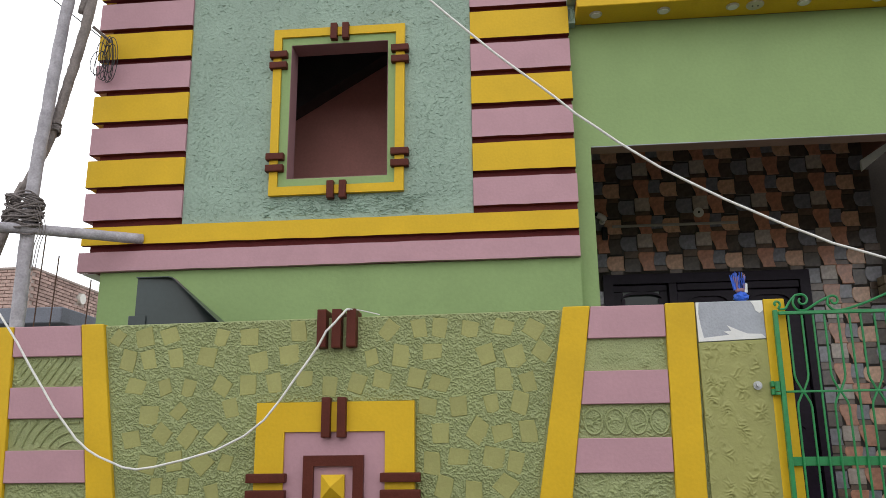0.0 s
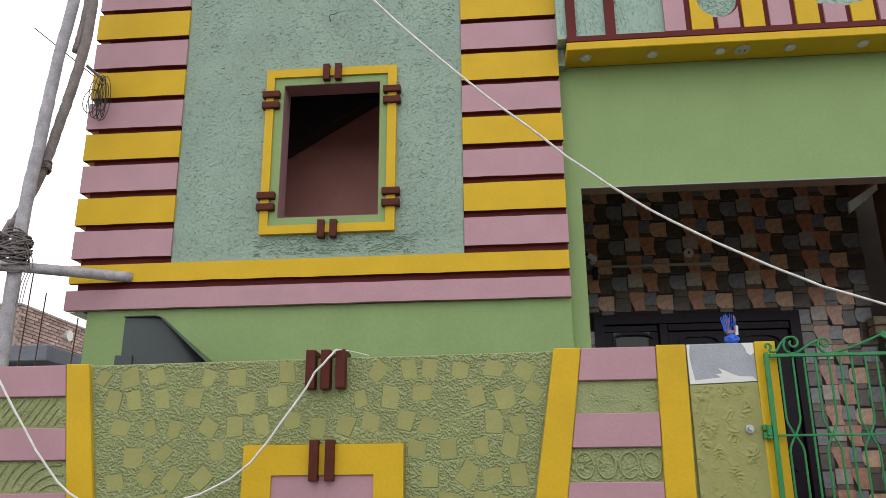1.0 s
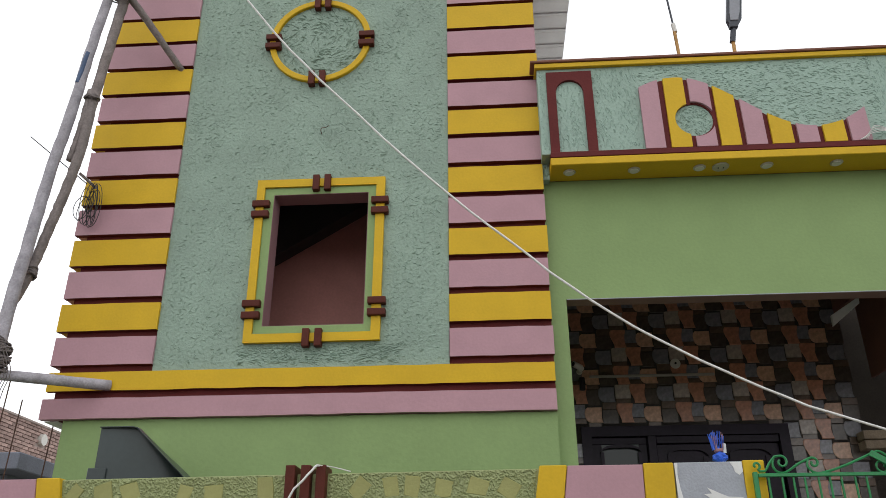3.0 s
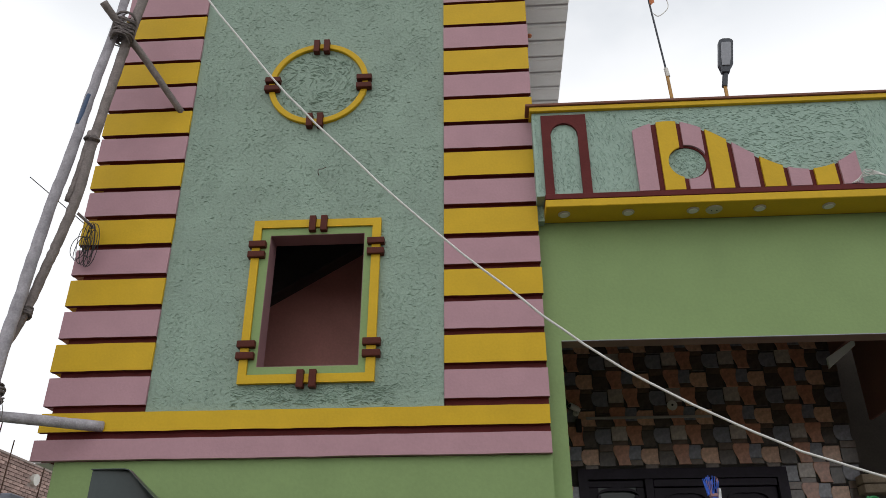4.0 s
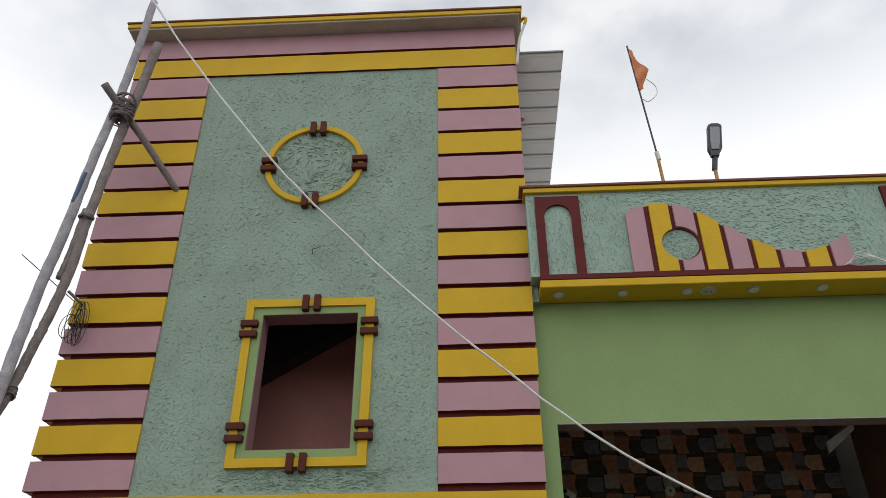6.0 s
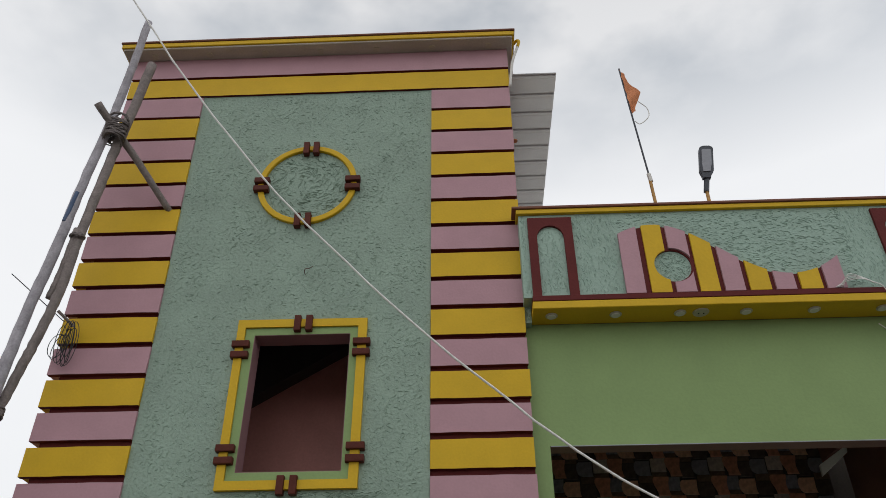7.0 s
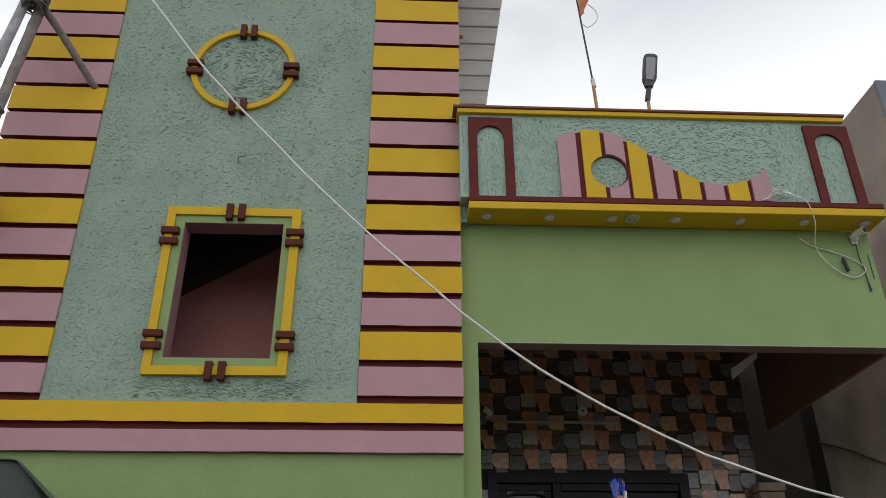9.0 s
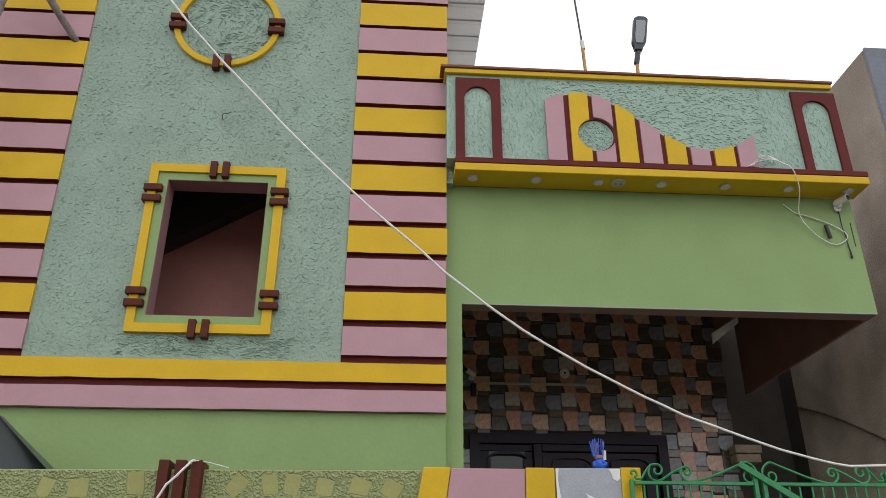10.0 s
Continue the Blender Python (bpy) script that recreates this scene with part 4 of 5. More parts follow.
def flat(p, q, w, t, y=GY):
    """A flat or square bar from p to q, both (x, z)."""
    (x0, z0), (x1, z1) = p, q
    d = Vector((x1 - x0, z1 - z0)).normalized() * (w / 2)
    return prism([(x0 - d.y, z0 + d.x), (x1 - d.y, z1 + d.x), (x1 + d.y, z1 - d.x), (x0 + d.y, z0 - d.x)], y - t / 2, y + t / 2, 0.002)


def scroll(cx, cz, r, start, turns, y=GY, shrink=0.35):
    n = int(16 * abs(turns)) + 2
    return [(cx + r * (1 - (1 - shrink) * i / (n - 1)) * math.cos(start + turns * 2 * math.pi * i / (n - 1)), y, cz + r * (1 - (1 - shrink) * i / (n - 1)) * math.sin(start + turns * 2 * math.pi * i / (n - 1))) for i in range(n)]


def gate_leaf(x0, x1, flip):
    leaf = part("leaf_frame", flat((x0, 0.15), (x0, 2.165), 0.020, 0.024), M_GATE, gate)
    part("stile", flat((x1, 0.15), (x1, 2.215), 0.020, 0.024), M_GATE, leaf)
    part("top_rail", flat((x0 + 0.013, 2.15), (x1 - 0.012, 2.15), 0.016, 0.02), M_GATE, leaf)
    part("mid_rail", flat((x0 + 0.013, 1.783), (x1 - 0.012, 1.783), 0.010, 0.012), M_GATE, leaf)
    part("flat_rail", flat((x0 + 0.013, 1.472), (x1 - 0.012, 1.472), 0.04, 0.006, GY + 0.012), M_GATE, leaf, "flat green cross band")
    part("bottom_rail", flat((x0 + 0.013, 0.17), (x1 - 0.012, 0.17), 0.025, 0.022), M_GATE, leaf)
    s = -1 if flip else 1
    e = x1 if flip else x0
    x = 0.090
    i = 0
    while x < x1 - x0 - 0.03:
        if i % 2 == 0:
            for k in (-1, 1):
                pts = [(e + s * (x + k * 0.031), GY, z) for z in (2.14, 1.86)] + [(e + s * (x + k * 0.026), GY, 1.835), (e + s * (x + k * 0.005), GY, 1.79), (e + s * (x + k * 0.005), GY, 1.776), (e + s * (x + k * 0.026), GY, 1.735)] + [(e + s * (x + k * 0.031), GY, z) for z in (1.71, 0.18)]
                part("gate_rod", tube(pts, 0.0052, 6), M_GATE, leaf)
        else:
            part("gate_rod", tube([(e + s * x, GY, 2.14), (e + s * x, GY, 0.18)], 0.0052, 6), M_GATE, leaf)
        x += 0.082
        i += 1

    def sc(pts):
        return [(e + s * (q[0] - 2.355), q[1], q[2]) for q in pts]
    # scrolls rising towards the middle
    c1 = scroll(2.366, 2.194, 0.019, -1.2, 0.85) [::-1]
    part("scroll", tube(sc(c1 + smooth_path([(2.380, GY, 2.168), (2.405, GY, 2.172), (2.428, GY, 2.205), (2.455, GY, 2.234)], 5) + scroll(2.484, 2.209, 0.030, 1.9, -0.95)), 0.0058, 6), M_GATE, leaf)
    part("scroll", tube(sc(smooth_path([(2.450, GY, 2.228), (2.442, GY, 2.195), (2.458, GY, 2.166), (2.495, GY, 2.162), (2.56, GY, 2.200), (2.612, GY, 2.224)], 6) + scroll(2.630, 2.204, 0.024, 1.9, -0.9)), 0.0058, 6), M_GATE, leaf)
    part("scroll", tube(sc(smooth_path([(2.606, GY, 2.222), (2.600, GY, 2.190), (2.622, GY, 2.162), (2.66, GY, 2.158), (2.76, GY, 2.186), (2.90, GY, 2.242)], 6)), 0.0058, 6), M_GATE, leaf)
    part("scroll", tube(sc(smooth_path([(2.90, GY, 2.242), (2.935, GY, 2.252), (2.970, GY, 2.225), (2.975, GY, 2.185), (2.945, GY, 2.158)], 6) + scroll(2.935, 2.187, 0.030, -1.5, -0.85)), 0.0055, 6), M_GATE, leaf)
    return leaf


leaf_l = gate_leaf(2.357, 2.965, False)
leaf_r = gate_leaf(3.008, 3.63, True)
for o in (leaf_l, leaf_r, *leaf_l.children, *leaf_r.children):
    for v in o.data.vertices:
        v.co.z -= 0.004
for o in (leaf_l, *leaf_l.children):
    for v in o.data.vertices:  # the leaf hangs slightly askew
        v.co.x += 0.013 * (v.co.z - 1.9) * (1 - (v.co.x - 2.35) / 0.9)
part("stay_bar", flat((2.89, 2.238), (3.18, 2.056), 0.03, 0.008, GY - 0.022), M_GATE, gate, "slanting flat green bar")
for z in (1.80, 0.6):
    hg = box(2.308, 2.326, WY - 0.030, WY - 0.002, z - 0.034, z - 0.006, 0.003)
    box(2.308, 2.326, WY - 0.030, WY - 0.002, z + 0.004, z + 0.030, 0.003, bm=hg)
    disc((2.334, WY - 0.034, z + 0.004), (0, 0, 1), 0.012, 0.046, 10, hg)
    disc((2.334, WY - 0.034, z - 0.028), (0, 0, 1), 0.012, 0.012, 10, hg)
    part("hinge", hg, M_GATE, gate, "green barrel hinge")

# bristle brush tied with a blue bag on the pillar
br = thing("paint_brush", (2.235, -0.85, 2.22), "bundle of blue bristles in a crumpled blue bag", "brush")
rng = random.Random(4)
b = bmesh.new()
bmesh.ops.create_icosphere(b, subdivisions=3, radius=0.036)
for v in b.verts:
    v.co *= 1 + 0.35 * noise.noise(v.co * 60)
    v.co = Vector((2.238 + v.co.x * 0.95, -0.85 + v.co.y * 0.8, 2.245 + v.co.z * 0.75))
part("bag", b, M_BLUE, br, "crumpled blue plastic")
part("wrap", box(2.214, 2.256, -0.864, -0.836, 2.268, 2.288, 0.006), M_REVEAL, br, "pale tape")
part("tag", prism([(2.250, 2.264), (2.264, 2.262), (2.267, 2.306), (2.257, 2.310)], -0.872, -0.869), M_GALV, br, "scrap of clear plastic")
for k in range(40):
    x = rng.uniform(2.207, 2.258)
    part("bristle", tube([(x, -0.85 + rng.uniform(-0.015, 0.015), 2.28), (2.235 + (x - 2.235) * 1.15 + rng.uniform(-0.01, 0.01), -0.85 + rng.uniform(-0.02, 0.02), 2.34 + rng.uniform(0, 0.032))], 0.0019, 4), M_BLUE if k % 4 else M_REVEAL, br)

# ---- grey metal chute behind the compound wall ----
chute = thing("metal_chute", (-0.85, -0.3, 0.6), "dark grey glossy sheet-metal chute standing behind the wall", "chute")
b = bmesh.new()
cols = []
for i in range(29):
    t = i / 28
    x = -1.071 + 0.761 * t
    zt = 2.538 if x < -0.86 else 2.538 - 0.908 * (x + 0.86)
    y = -0.42 + 0.38 * t * t
    cols.append([b.verts.new(p) for p in ((x, y, 0.62), (x, y, zt))])
for p, q in zip(cols, cols[1:]):
    b.faces.new((p[0], q[0], q[1], p[1]))
rim = [tuple(c[1].co) for c in cols]
part("curved_sheet", b, M_CHUTE, chute, smooth=True)
b = bmesh.new()
edge = [(b.verts.new((x, -0.44, z)), b.verts.new((x, y, z)), b.verts.new((x, y + 0.002, z + 0.005)), b.verts.new((x, -0.44, z + 0.005))) for x, y, z in rim]
for p, q in zip(edge, edge[1:]):
    for i in range(4):
        b.faces.new((p[i], q[i], q[(i + 1) % 4], p[(i + 1) % 4]))
part("hood", b, M_CHUTE, chute, "folded sheet hood")
part("lip", box(-1.105, -1.0, -0.43, -0.422, 2.0, 2.315, 0.003), M_CHUTE, chute)

# ---- scaffold poles ----
rng = random.Random(12)


def pole(name, pts, r, mat, label, group="scaffold poles"):
    path = smooth_path(pts, 8)
    path = [p + Vector((rng.uniform(-1, 1), rng.uniform(-1, 1), 0)) * 0.0022 for p in path]
    return solo(name, tube(path, r, 12, None, 0.045, rng), mat, label, "pole", group, smooth=True)


pole("scaffold_pole", [(-1.516, -0.45, 7.08), (-1.534, -0.45, 6.48), (-1.572, -0.45, 5.84), (-1.630, -0.45, 5.25), (-1.668, -0.45, 4.67), (-1.718, -0.45, 4.20), (-1.747, -0.45, 3.70), (-1.774, -0.45, 3.29), (-1.779, -0.45, 2.94), (-1.772, -0.45, 2.36), (-1.765, -0.45, 0.6)], (0.031, 0.043), M_POLE, "long bleached grey scaffold pole leaning by the tower")
pole("scaffold_pole", [(-1.404, -0.40, 6.60), (-1.454, -0.40, 6.03), (-1.496, -0.40, 5.65), (-1.532, -0.40, 5.205), (-1.560, -0.40, 4.80), (-1.572, -0.40, 4.43), (-1.612, -0.40, 4.12), (-1.666, -0.39, 3.88), (-1.73, -0.37, 3.62), (-1.80, -0.35, 3.42), (-1.905, -0.34, 3.18), (-2.01, -0.32, 2.93), (-2.6, -0.25, 0.6)], (0.038, 0.027), M_POLE2, "weathered brown scaffold pole lashed beside the grey one")
pole("scaffold_pole", [(-1.575, -0.42, 4.90), (-1.602, -0.40, 4.60), (-1.632, -0.40, 4.345)], (0.026, 0.024), M_POLE2, "short weathered pole end lashed to the scaffold")
pole("putlog", [(-1.61, -0.62, 5.94), (-1.38, -0.30, 5.67), (-1.155, 0.02, 5.38)], (0.030, 0.026), M_POLE2, "short grey putlog propped against the tower")
pole("putlog", [(-2.10, -0.80, 2.815), (-1.867, -0.58, 2.84), (-1.58, -0.285, 2.876), (-1.285, 0.01, 2.906)], (0.030, 0.034), M_POLE, "round wooden putlog resting in the yellow band")


def lashing(c, r, turns, tilt, label, flat_=1.0):
    """Cord wound loosely round poles, each turn with its own slant and slack."""
    b = None
    for k in range(turns):
        a0, lean, rise = rng.uniform(0, 6.28), rng.uniform(-1, 1) * tilt, rng.uniform(-0.5, 0.5) * 0.0052 * turns
        rx, ry = r * rng.uniform(0.72, 1.15), r * rng.uniform(0.72, 1.05)
        t = [(c[0] + rx * math.cos(a) * flat_, c[1] + ry * math.sin(a), c[2] + rise + lean * math.cos(a + a0) + 0.004 * math.sin(3 * a + k)) for a in [i * math.pi / 9 for i in range(19)]]
        b = tube(t, rng.uniform(0.0045, 0.0075), 6, b)
    return solo("rope_lashing", b, M_ROPE, label, "rope", "rope lashings", smooth=True)


lashing((-1.815, -0.46, 2.95), 0.088, 34, 0.06, "loose knotted rope round the crossing poles", 1.25)
lashing((-1.752, -0.365, 3.545), 0.040, 14, 0.02, "thin cord wound round the brown pole")
lashing((-1.50, -0.46, 5.81), 0.076, 34, 0.06, "dark rope knot at the pole crossing")
lashing((-1.56, -0.42, 4.835), 0.046, 5, 0.012, "wire tie round a pole")
for k in range(3):
    x = -1.685 + 0.018 * k
    solo("rope_end", tube(smooth_path([(x - 0.05, -0.5, 3.0), (x + 0.012, -0.5, 2.86), (x - 0.008, -0.5, 2.74), (x - 0.02, -0.5, 2.60)], 5), 0.0025, 5), M_ROPE, "frayed rope end hanging from the lashing", "rope", "rope lashings")
solo("paint_smear", tube([(-1.655, -0.478, 4.93), (-1.644, -0.478, 5.02), (-1.636, -0.478, 5.12), (-1.628, -0.476, 5.19)], 0.016, 8), M_SMEAR, "blue paint smear on the scaffold pole", "paint")

# black wire coil hung on the tower's edge
coil = thing("wire_coil", (-1.65, -0.06, 4.02), "black wire coil hanging from a stick in the wall", "wire")
for k in range(9):
    rx, rz, cx, cz = rng.uniform(0.02, 0.07), rng.uniform(0.09, 0.17), -1.64 + rng.uniform(-0.05, 0.045), 4.21 + rng.uniform(-0.05, 0.03)
    t = [(cx + rx * math.cos(a * math.pi / 12), -0.05 - 0.02 * math.sin(a * math.pi / 12 + k), cz + rz * math.sin(a * math.pi / 12)) for a in range(25)]
    part("wire_loop", tube(t, 0.0028, 5), M_BLACK, coil)
part("peg", tube([(-1.73, -0.10, 4.43), (-1.63, 0.02, 4.35)], 0.011, 7), M_POLE2, coil, "short wooden peg")
part("tie_wire", tube([(-2.02, -0.30, 4.62), (-1.68, -0.06, 4.36)], 0.0035, 5), M_BLACK, coil)

# ---- cables ----
def kinked(pts, d):
    """Small bends of a stiff old cable."""
    return [p + Vector((rng.uniform(-d, d), 0, rng.uniform(-d, d))) for p in pts]


solo("service_cable", tube(kinked(smooth_path([(-1.62, -2.01, 6.83), (-0.74, -1.924, 5.428), (-0.30, -1.88, 4.742), (0.15, -1.835, 4.135), (0.40, -1.81, 3.845), (0.70, -1.78, 3.527), (1.0, -1.75, 3.235), (1.25, -1.725, 3.018), (1.50, -1.70, 2.808), (1.74, -1.676, 2.636), (2.0, -1.65, 2.49), (2.24, -1.626, 2.374), (2.5, -1.60, 2.274), (2.94, -1.556, 2.153), (3.25, -1.525, 2.134), (4.5, -1.1, 2.35), (6.2, 0.173, 3.3)], 3), 0.0035), 0.0052, 7), M_WIRE, "white service cable sagging across the house front", "cable", smooth=True)
solo("loose_cable", tube(kinked(smooth_path([(-1.95, -0.98, 2.75), (-1.51, -0.98, 2.235), (-1.23, -0.98, 1.855), (-1.03, -0.98, 1.61), (-0.84, -0.98, 1.495), (-0.62, -0.98, 1.468), (-0.18, -0.98, 1.61), (0.05, -0.98, 1.865), (0.21, -0.98, 2.105), (0.285, -0.965, 2.20), (0.315, -0.945, 2.222)], 3), 0.0035), 0.0058, 7), M_WIRE, "slack white cable drooping over the compound wall", "cable", smooth=True)
solo("loose_cable_end", tube(smooth_path([(0.315, -0.945, 2.222), (0.36, -0.90, 2.222), (0.41, -0.87, 2.214), (0.45, -0.85, 2.206)], 5), 0.003, 6), M_WIRE, "thin stripped end of the slack cable", "cable", smooth=True)
b = None
for k in range(5):
    o = 0.012 * k
    b = tube(smooth_path([(3.66 + o, -0.135, 4.435), (3.74, -0.145 - 0.01 * k, 4.475 + o * 0.6), (3.84, -0.145, 4.492 + o * 0.4), (3.92, -0.14, 4.468), (3.96, -0.14, 4.448)], 6), 0.003, 5, b)
solo("cable_bundle", b, M_WIRE, "coiled white cable lying on the parapet's foot", "cable", smooth=True)
solo("camera_cable", tube(smooth_path([(3.90, -0.145, 4.47), (3.97, -0.15, 4.42), (4.02, -0.10, 4.29), (4.07, 0.05, 4.17), (4.16, 0.075, 4.04), (4.28, 0.085, 3.96), (4.36, 0.085, 3.97), (4.41, 0.085, 4.03), (4.33, 0.085, 4.10), (4.19, 0.085, 4.16), (4.06, 0.085, 4.20), (3.985, 0.09, 4.27)], 7), 0.0038, 6), M_WIRE, "white cable loop hanging below the slab", "cable", smooth=True)
solo("adapter_plug", tube([(4.26, 0.075, 4.10), (4.275, 0.075, 4.00)], 0.014, 8), M_BLACK, "black cable plug hanging on the green wall", "plug")
solo("adapter_plug", tube([(4.40, 0.09, 4.0), (4.408, 0.09, 3.90), (4.41, 0.09, 3.855)], (0.003, 0.008), 8), M_BLACK, "thin black connector hanging on the green wall", "plug")
solo("wire", box(4.46, 4.464, 0.096, 0.101, 3.95, 4.14), M_BLACK, "thin dark wire down the green wall", "wire")


def cctv(base, aim, wall, label):
    """A bullet camera: foot, arm, barrel, hood and lens."""
    c = thing("security_camera", base, label, "camera", "security cameras")
    base, aim, wall = Vector(base), Vector(aim).normalized(), Vector(wall)
    part("foot", disc(base, wall, 0.027, 0.012, 20, bevel=0.004), M_PLASTIC, c)
    mid = base + wall * 0.035
    part("arm", tube([base, mid, mid + aim * 0.02 + Vector((0, 0, 0.02))], 0.012, 8), M_PLASTIC, c)
    p = mid + Vector((0, 0, 0.03))
    body = part("barrel", tube([p - aim * 0.035, p + aim * 0.065], 0.024, 18), M_PLASTIC, c)
    part("hood", tube([p - aim * 0.02 + Vector((0, 0, 0.006)), p + aim * 0.075 + Vector((0, 0, 0.004))], 0.0265, 18), M_PLASTIC, body)
    part("lens", disc(p + aim * 0.0765, aim, 0.019, 0.006, 18), M_BLACK, body, "black lens")
    part("lens_rim", disc(p + aim * 0.080, aim, 0.009, 0.004, 14), M_GLASS, body)
    return c


cctv((4.385, 0.085, 4.245), (0.35, -0.85, 0.05), (0, -1, 0), "white bullet security camera under the slab")
solo("camera_lead", tube(smooth_path([(4.385, 0.08, 4.22), (4.387, 0.085, 4.1), (4.40, 0.085, 4.0)], 5), 0.004, 5), M_BLACK, "thin dark lead below the camera", "wire")
cctv((1.935, 2.185, 3.545), (-0.75, -0.6, 0.25), (0, -1, 0), "white bullet security camera inside the porch")
solo("camera_power_box", box(1.925, 1.975, 2.15, 2.185, 3.37, 3.49, 0.008), M_BLACK, "small black box below the porch camera", "box")
cond = box(2.02, 3.12, BY - 0.030, BY - 0.012, 3.485, 3.508, 0.004)
solo("conduit", cond, material("dusty_conduit", (0.42, 0.39, 0.36), 0.5), "pale plastic conduit along the tiled wall", "conduit")
jb = thing("junction_box", (2.79, BY - 0.01, 3.60), "round cream junction box on the tiled wall", "junction box")
part("cover", disc((2.79, BY - 0.022, 3.60), (0, 1, 0), 0.045, 0.025, 20, bevel=0.006), M_PLASTIC, jb)
part("screw", disc((2.79, BY - 0.037, 3.60), (0, 1, 0), 0.010, 0.006, 10), M_BLACK, jb)
for z, x1 in ((2.80, 4.44), (2.88, 4.46)):
    solo("plank", box(4.22, x1, 2.04, 2.18, z, z + 0.07, 0.004), M_PLANK, "pale sawn plank end jutting past the tiles", "plank", "planks")
solo("wall_hook", tube(smooth_path([(-0.03, 0.02, 4.755), (-0.03, -0.02, 4.76), (-0.022, -0.022, 4.78), (0.0, -0.02, 4.783), (0.03, -0.02, 4.80)], 4), 0.003, 5), M_RUST, "thin bent rusty wire hook in the plaster", "hook")

# ---- on the roof ----
sheet = thing("tin_roof", (1.8, 1.4, 6.86), "pale corrugated tin sheet roof beside the tower", "roof")
b = bmesh.new()
ys = [0.13 + 0.0155 * i for i in range(181)]
prof = [0.012 * min(1.0, max(0.0, 3.0 * math.cos(2 * math.pi * (y - 0.155) / 0.2325) - 1.6)) for y in ys]
vt = [[b.verts.new((x, y, 6.90 + q + d)) for y, q in zip(ys, prof)] for x in (1.54, 2.0) for d in (0.0, 0.004)]
for i in range(len(ys) - 1):
    b.faces.new((vt[0][i], vt[0][i + 1], vt[2][i + 1], vt[2][i]))
    b.faces.new((vt[1][i], vt[3][i], vt[3][i + 1], vt[1][i + 1]))
    b.faces.new((vt[2][i], vt[2][i + 1], vt[3][i + 1], vt[3][i]))
part("sheet", b, M_SHEET, sheet)
for k in range(12):
    y = 0.132 + 0.2325 * k
    part("lap_strip", box(1.545, 1.998, y, y + 0.028, 6.9165, 6.919), M_CEMENT, sheet, "lapped sheet seam")
solo("marigold_ball", disc((1.585, 0.12, 6.10), (0, 0, 1), 0.022, 0.03, 12, bevel=0.01), M_SAFFRON, "small orange ornament hanging by the tower", "ornament", smooth=True)
pipe = thing("drain_pipe", (1.60, -0.03, 6.6), "short pale bent drain pipe at the cornice", "pipe")
part("pipe_run", tube(smooth_path([(1.565, -0.03, 6.58), (1.60, -0.05, 6.86), (1.655, -0.06, 7.05)], 6), 0.012, 10), M_PLASTIC, pipe, smooth=True)
part("pipe_elbow", tube(smooth_path([(1.655, -0.06, 7.05), (1.672, -0.06, 7.12), (1.655, -0.04, 7.155), (1.62, 0.0, 7.15)], 6), 0.014, 10), M_YELLOW, pipe, "yellow painted elbow", smooth=True)

lamp = thing("flood_lamp", (3.05, 0.10, 5.2), "grey LED flood lamp on a short ochre post", "lamp")
part("post", tube([(3.03, 0.10, 4.5), (3.05, 0.10, 5.50)], 0.014, 10), M_PIPE, lamp, "ochre painted post")


def lamp_outline(w, z0, z1, r, foot):
    """A head with rounded top corners, drawn in at the foot; leans with the post."""
    arc = [(w / 2 - r + r * math.sin(a), z1 - r + r * math.cos(a)) for a in [i * math.pi / 10 for i in range(6)]]
    right = arc + [(w / 2, z0 + 0.075), (foot, z0 + 0.03), (foot, z0)]
    pts = right + [(-x, z) for x, z in reversed(right)]
    return [(3.085 + x + 0.16 * (z - 5.72), z) for x, z in pts]


lb = part("head", prism(lamp_outline(0.112, 5.595, 5.928, 0.03, 0.032), 0.06, 0.10, 0.004), M_LAMP, lamp, "grey lamp casing")
part("lens", prism(lamp_outline(0.076, 5.655, 5.885, 0.012, 0.03), 0.053, 0.06, 0.002), M_LENS, lb, "pale lamp lens")
part("neck", tube([(3.045, 0.10, 5.48), (3.07, 0.09, 5.61)], 0.022, 10), M_LAMP, lamp)

fl = thing("flag", (2.65, 0.10, 4.5), "orange pennant wrapped round a leaning thin pole", "flag")
part("sleeve", tube([(2.66, 0.10, 4.5), (2.628, 0.10, 5.62)], 0.013, 10), M_PIPE, fl, "ochre pipe sleeve")
part("joint", tube([(2.634, 0.10, 5.60), (2.626, 0.10, 5.68)], 0.017, 10), M_PLASTIC, fl, "white tied joint")
part("pole", tube([(2.63, 0.10, 5.62), (2.572, 0.10, 6.55), (2.552, 0.10, 6.90)], 0.008, 8), M_LAMP, fl)
b = bmesh.new()
rows = []
for i in range(15):
    t = i / 14
    z = 6.90 - 0.55 * t
    wd = 0.015 + 0.09 * max(0, 1 - abs(t - 0.5) * 2.4) + 0.02
    r_ = []
    for j in range(7):
        s = j / 6
        x = 2.548 + 0.035 * t + wd * s
        r_.append(b.verts.new((x, 0.085 + 0.014 * math.sin(5 * s + 2.2 * t * 6), z - 0.10 * s * (1 - t))))
    rows.append(r_)
for p, q in zip(rows, rows[1:]):
    for j in range(6):
        b.faces.new((p[j], p[j + 1], q[j + 1], q[j]))
part("cloth", b, M_SAFFRON, fl, "orange cloth, furled", smooth=True)
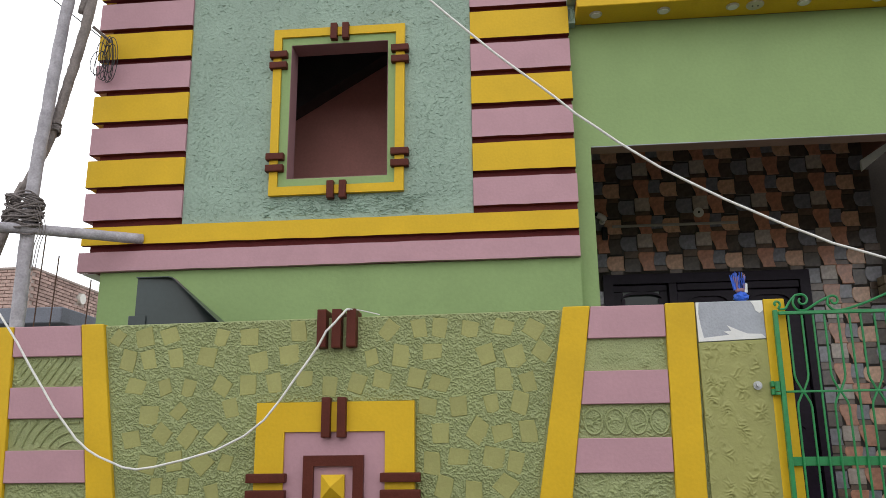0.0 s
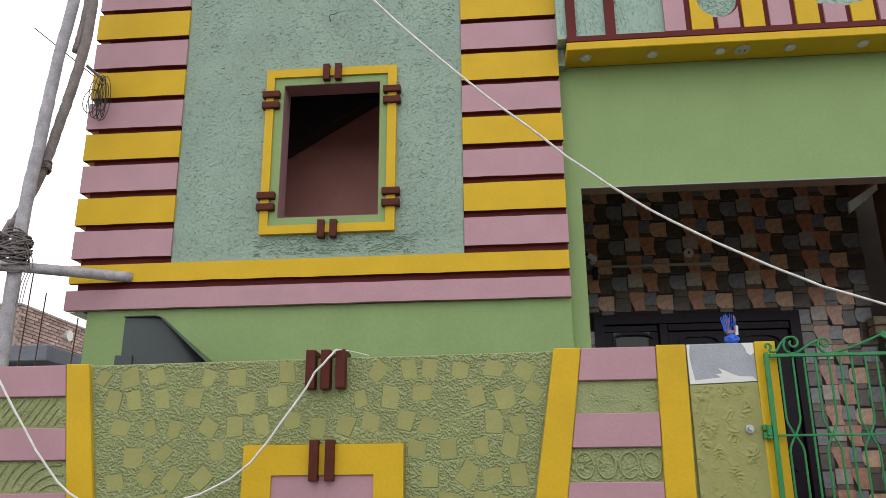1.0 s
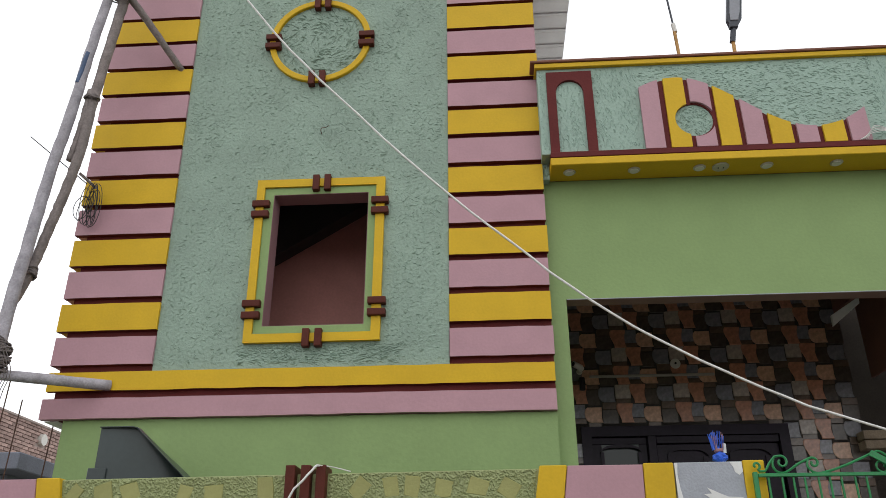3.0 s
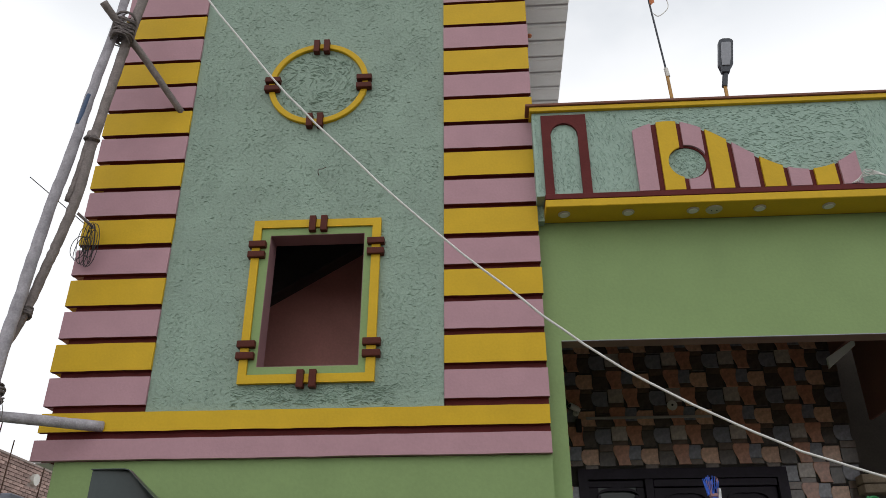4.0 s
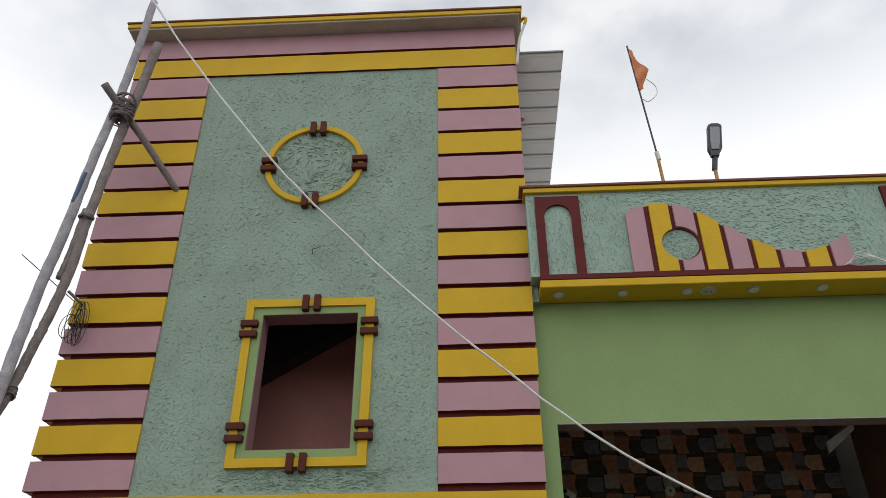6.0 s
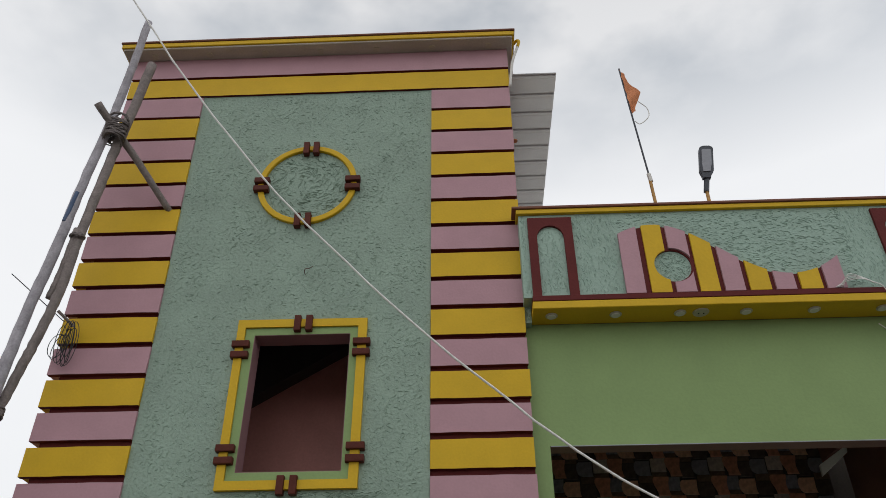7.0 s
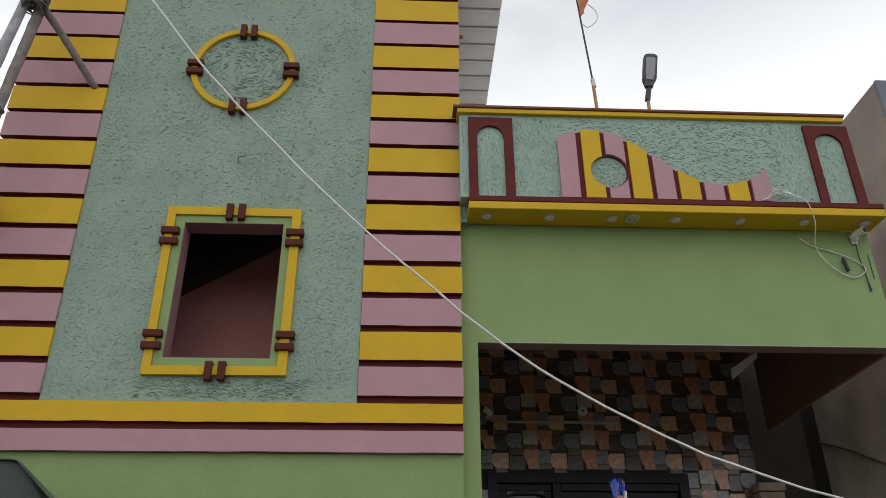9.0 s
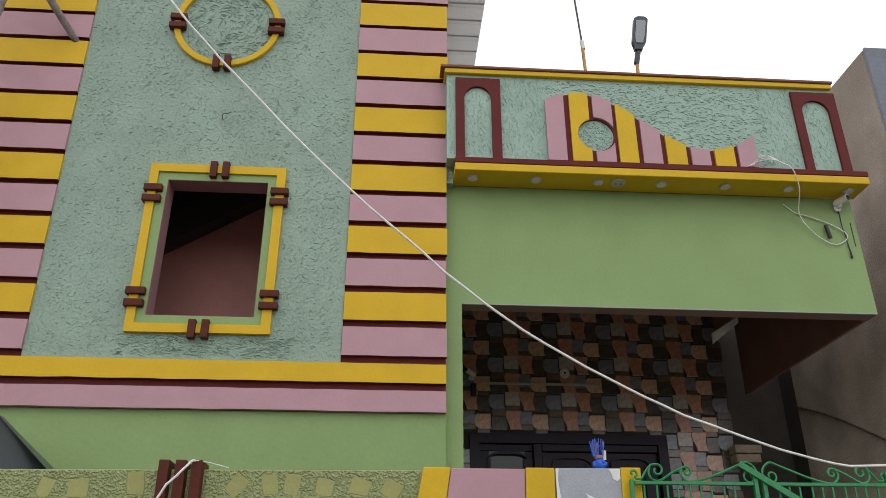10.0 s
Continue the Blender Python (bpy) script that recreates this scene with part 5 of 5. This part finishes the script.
part("cord", tube(smooth_path([(2.66, 0.09, 6.48), (2.72, 0.09, 6.40), (2.72, 0.09, 6.30), (2.64, 0.09, 6.22), (2.60, 0.09, 6.25)], 6), 0.004, 5), M_PLASTIC, fl, "thin pale cord")

# ---- behind, to the side ----
bh = thing("brick_house", (-12.5, 16.0, 0), "unplastered red brick house far behind the tower", "house")
bw = box(-16.0, -10.12, 12.22, 20.0, 0, 5.86)
bwall = part("brick_wall", bw, M_MORTAR, bh, "rough mortar between bricks")
bm_brick = finish("brick", box(-0.115, 0.115, -0.03, 0.03, -0.034, 0.034, 0.004), M_BRICK, False)
for row in range(20):
    z = 5.84 - 0.085 * row
    for col in range(14):
        y = 12.34 + 0.245 * col + (0.12 if row % 2 else 0)
        if math.hypot(y - 14.3, z - 5.56) < 0.2:
            continue
        piece("brick", bm_brick, bwall, pose(-10.115 + 0.006 * math.sin(row * 3.1 + col * 1.7), y, z, 0, 0, 90))
b = bmesh.new()
for row in range(22):
    for col in range(20):
        q = bm_brick.copy()
        q.transform(Matrix.Translation((-10.24 - 0.245 * col + (0.12 if row % 2 else 0) - 0.12, 12.215, 5.84 - 0.085 * row)))
        b.from_mesh(q)
        bpy.data.meshes.remove(q)
part("bricks", b, M_BRICK, bwall, kind="stuff")
part("vent_pipe", disc((-10.08, 14.3, 5.56), (1, 0, 0), 0.14, 0.12, 20), M_PLASTIC, bh, "short white pipe end")
part("coping", box(-16.0, -10.06, 12.16, 20.0, 5.862, 5.92, 0.01), M_MORTAR, bh)
tagged(solo("concrete_ledge", box(-8.0, -3.62, 3.0, 4.6, 2.91, 3.08, 0.01), M_SLATE, "grey concrete sunshade ledge of the next plot", "ledge"))
solo("ledge_wall", box(-8.0, -3.9, 3.3, 4.5, 0, 2.905), M_SLATE, "plain grey plastered outhouse wall", "wall")
for x, y, z in ((-2.60, 1.0, 3.28), (-2.50, 1.05, 3.1), (-2.18, 1.0, 2.88)):
    solo("rebar", tube([(x - 0.03, y, 0.0), (x - 0.02, y, 2.2), (x, y, z)], 0.005, 6), M_RUST, "rusty reinforcing rod standing beside the tower", "rod", "reinforcing rods")
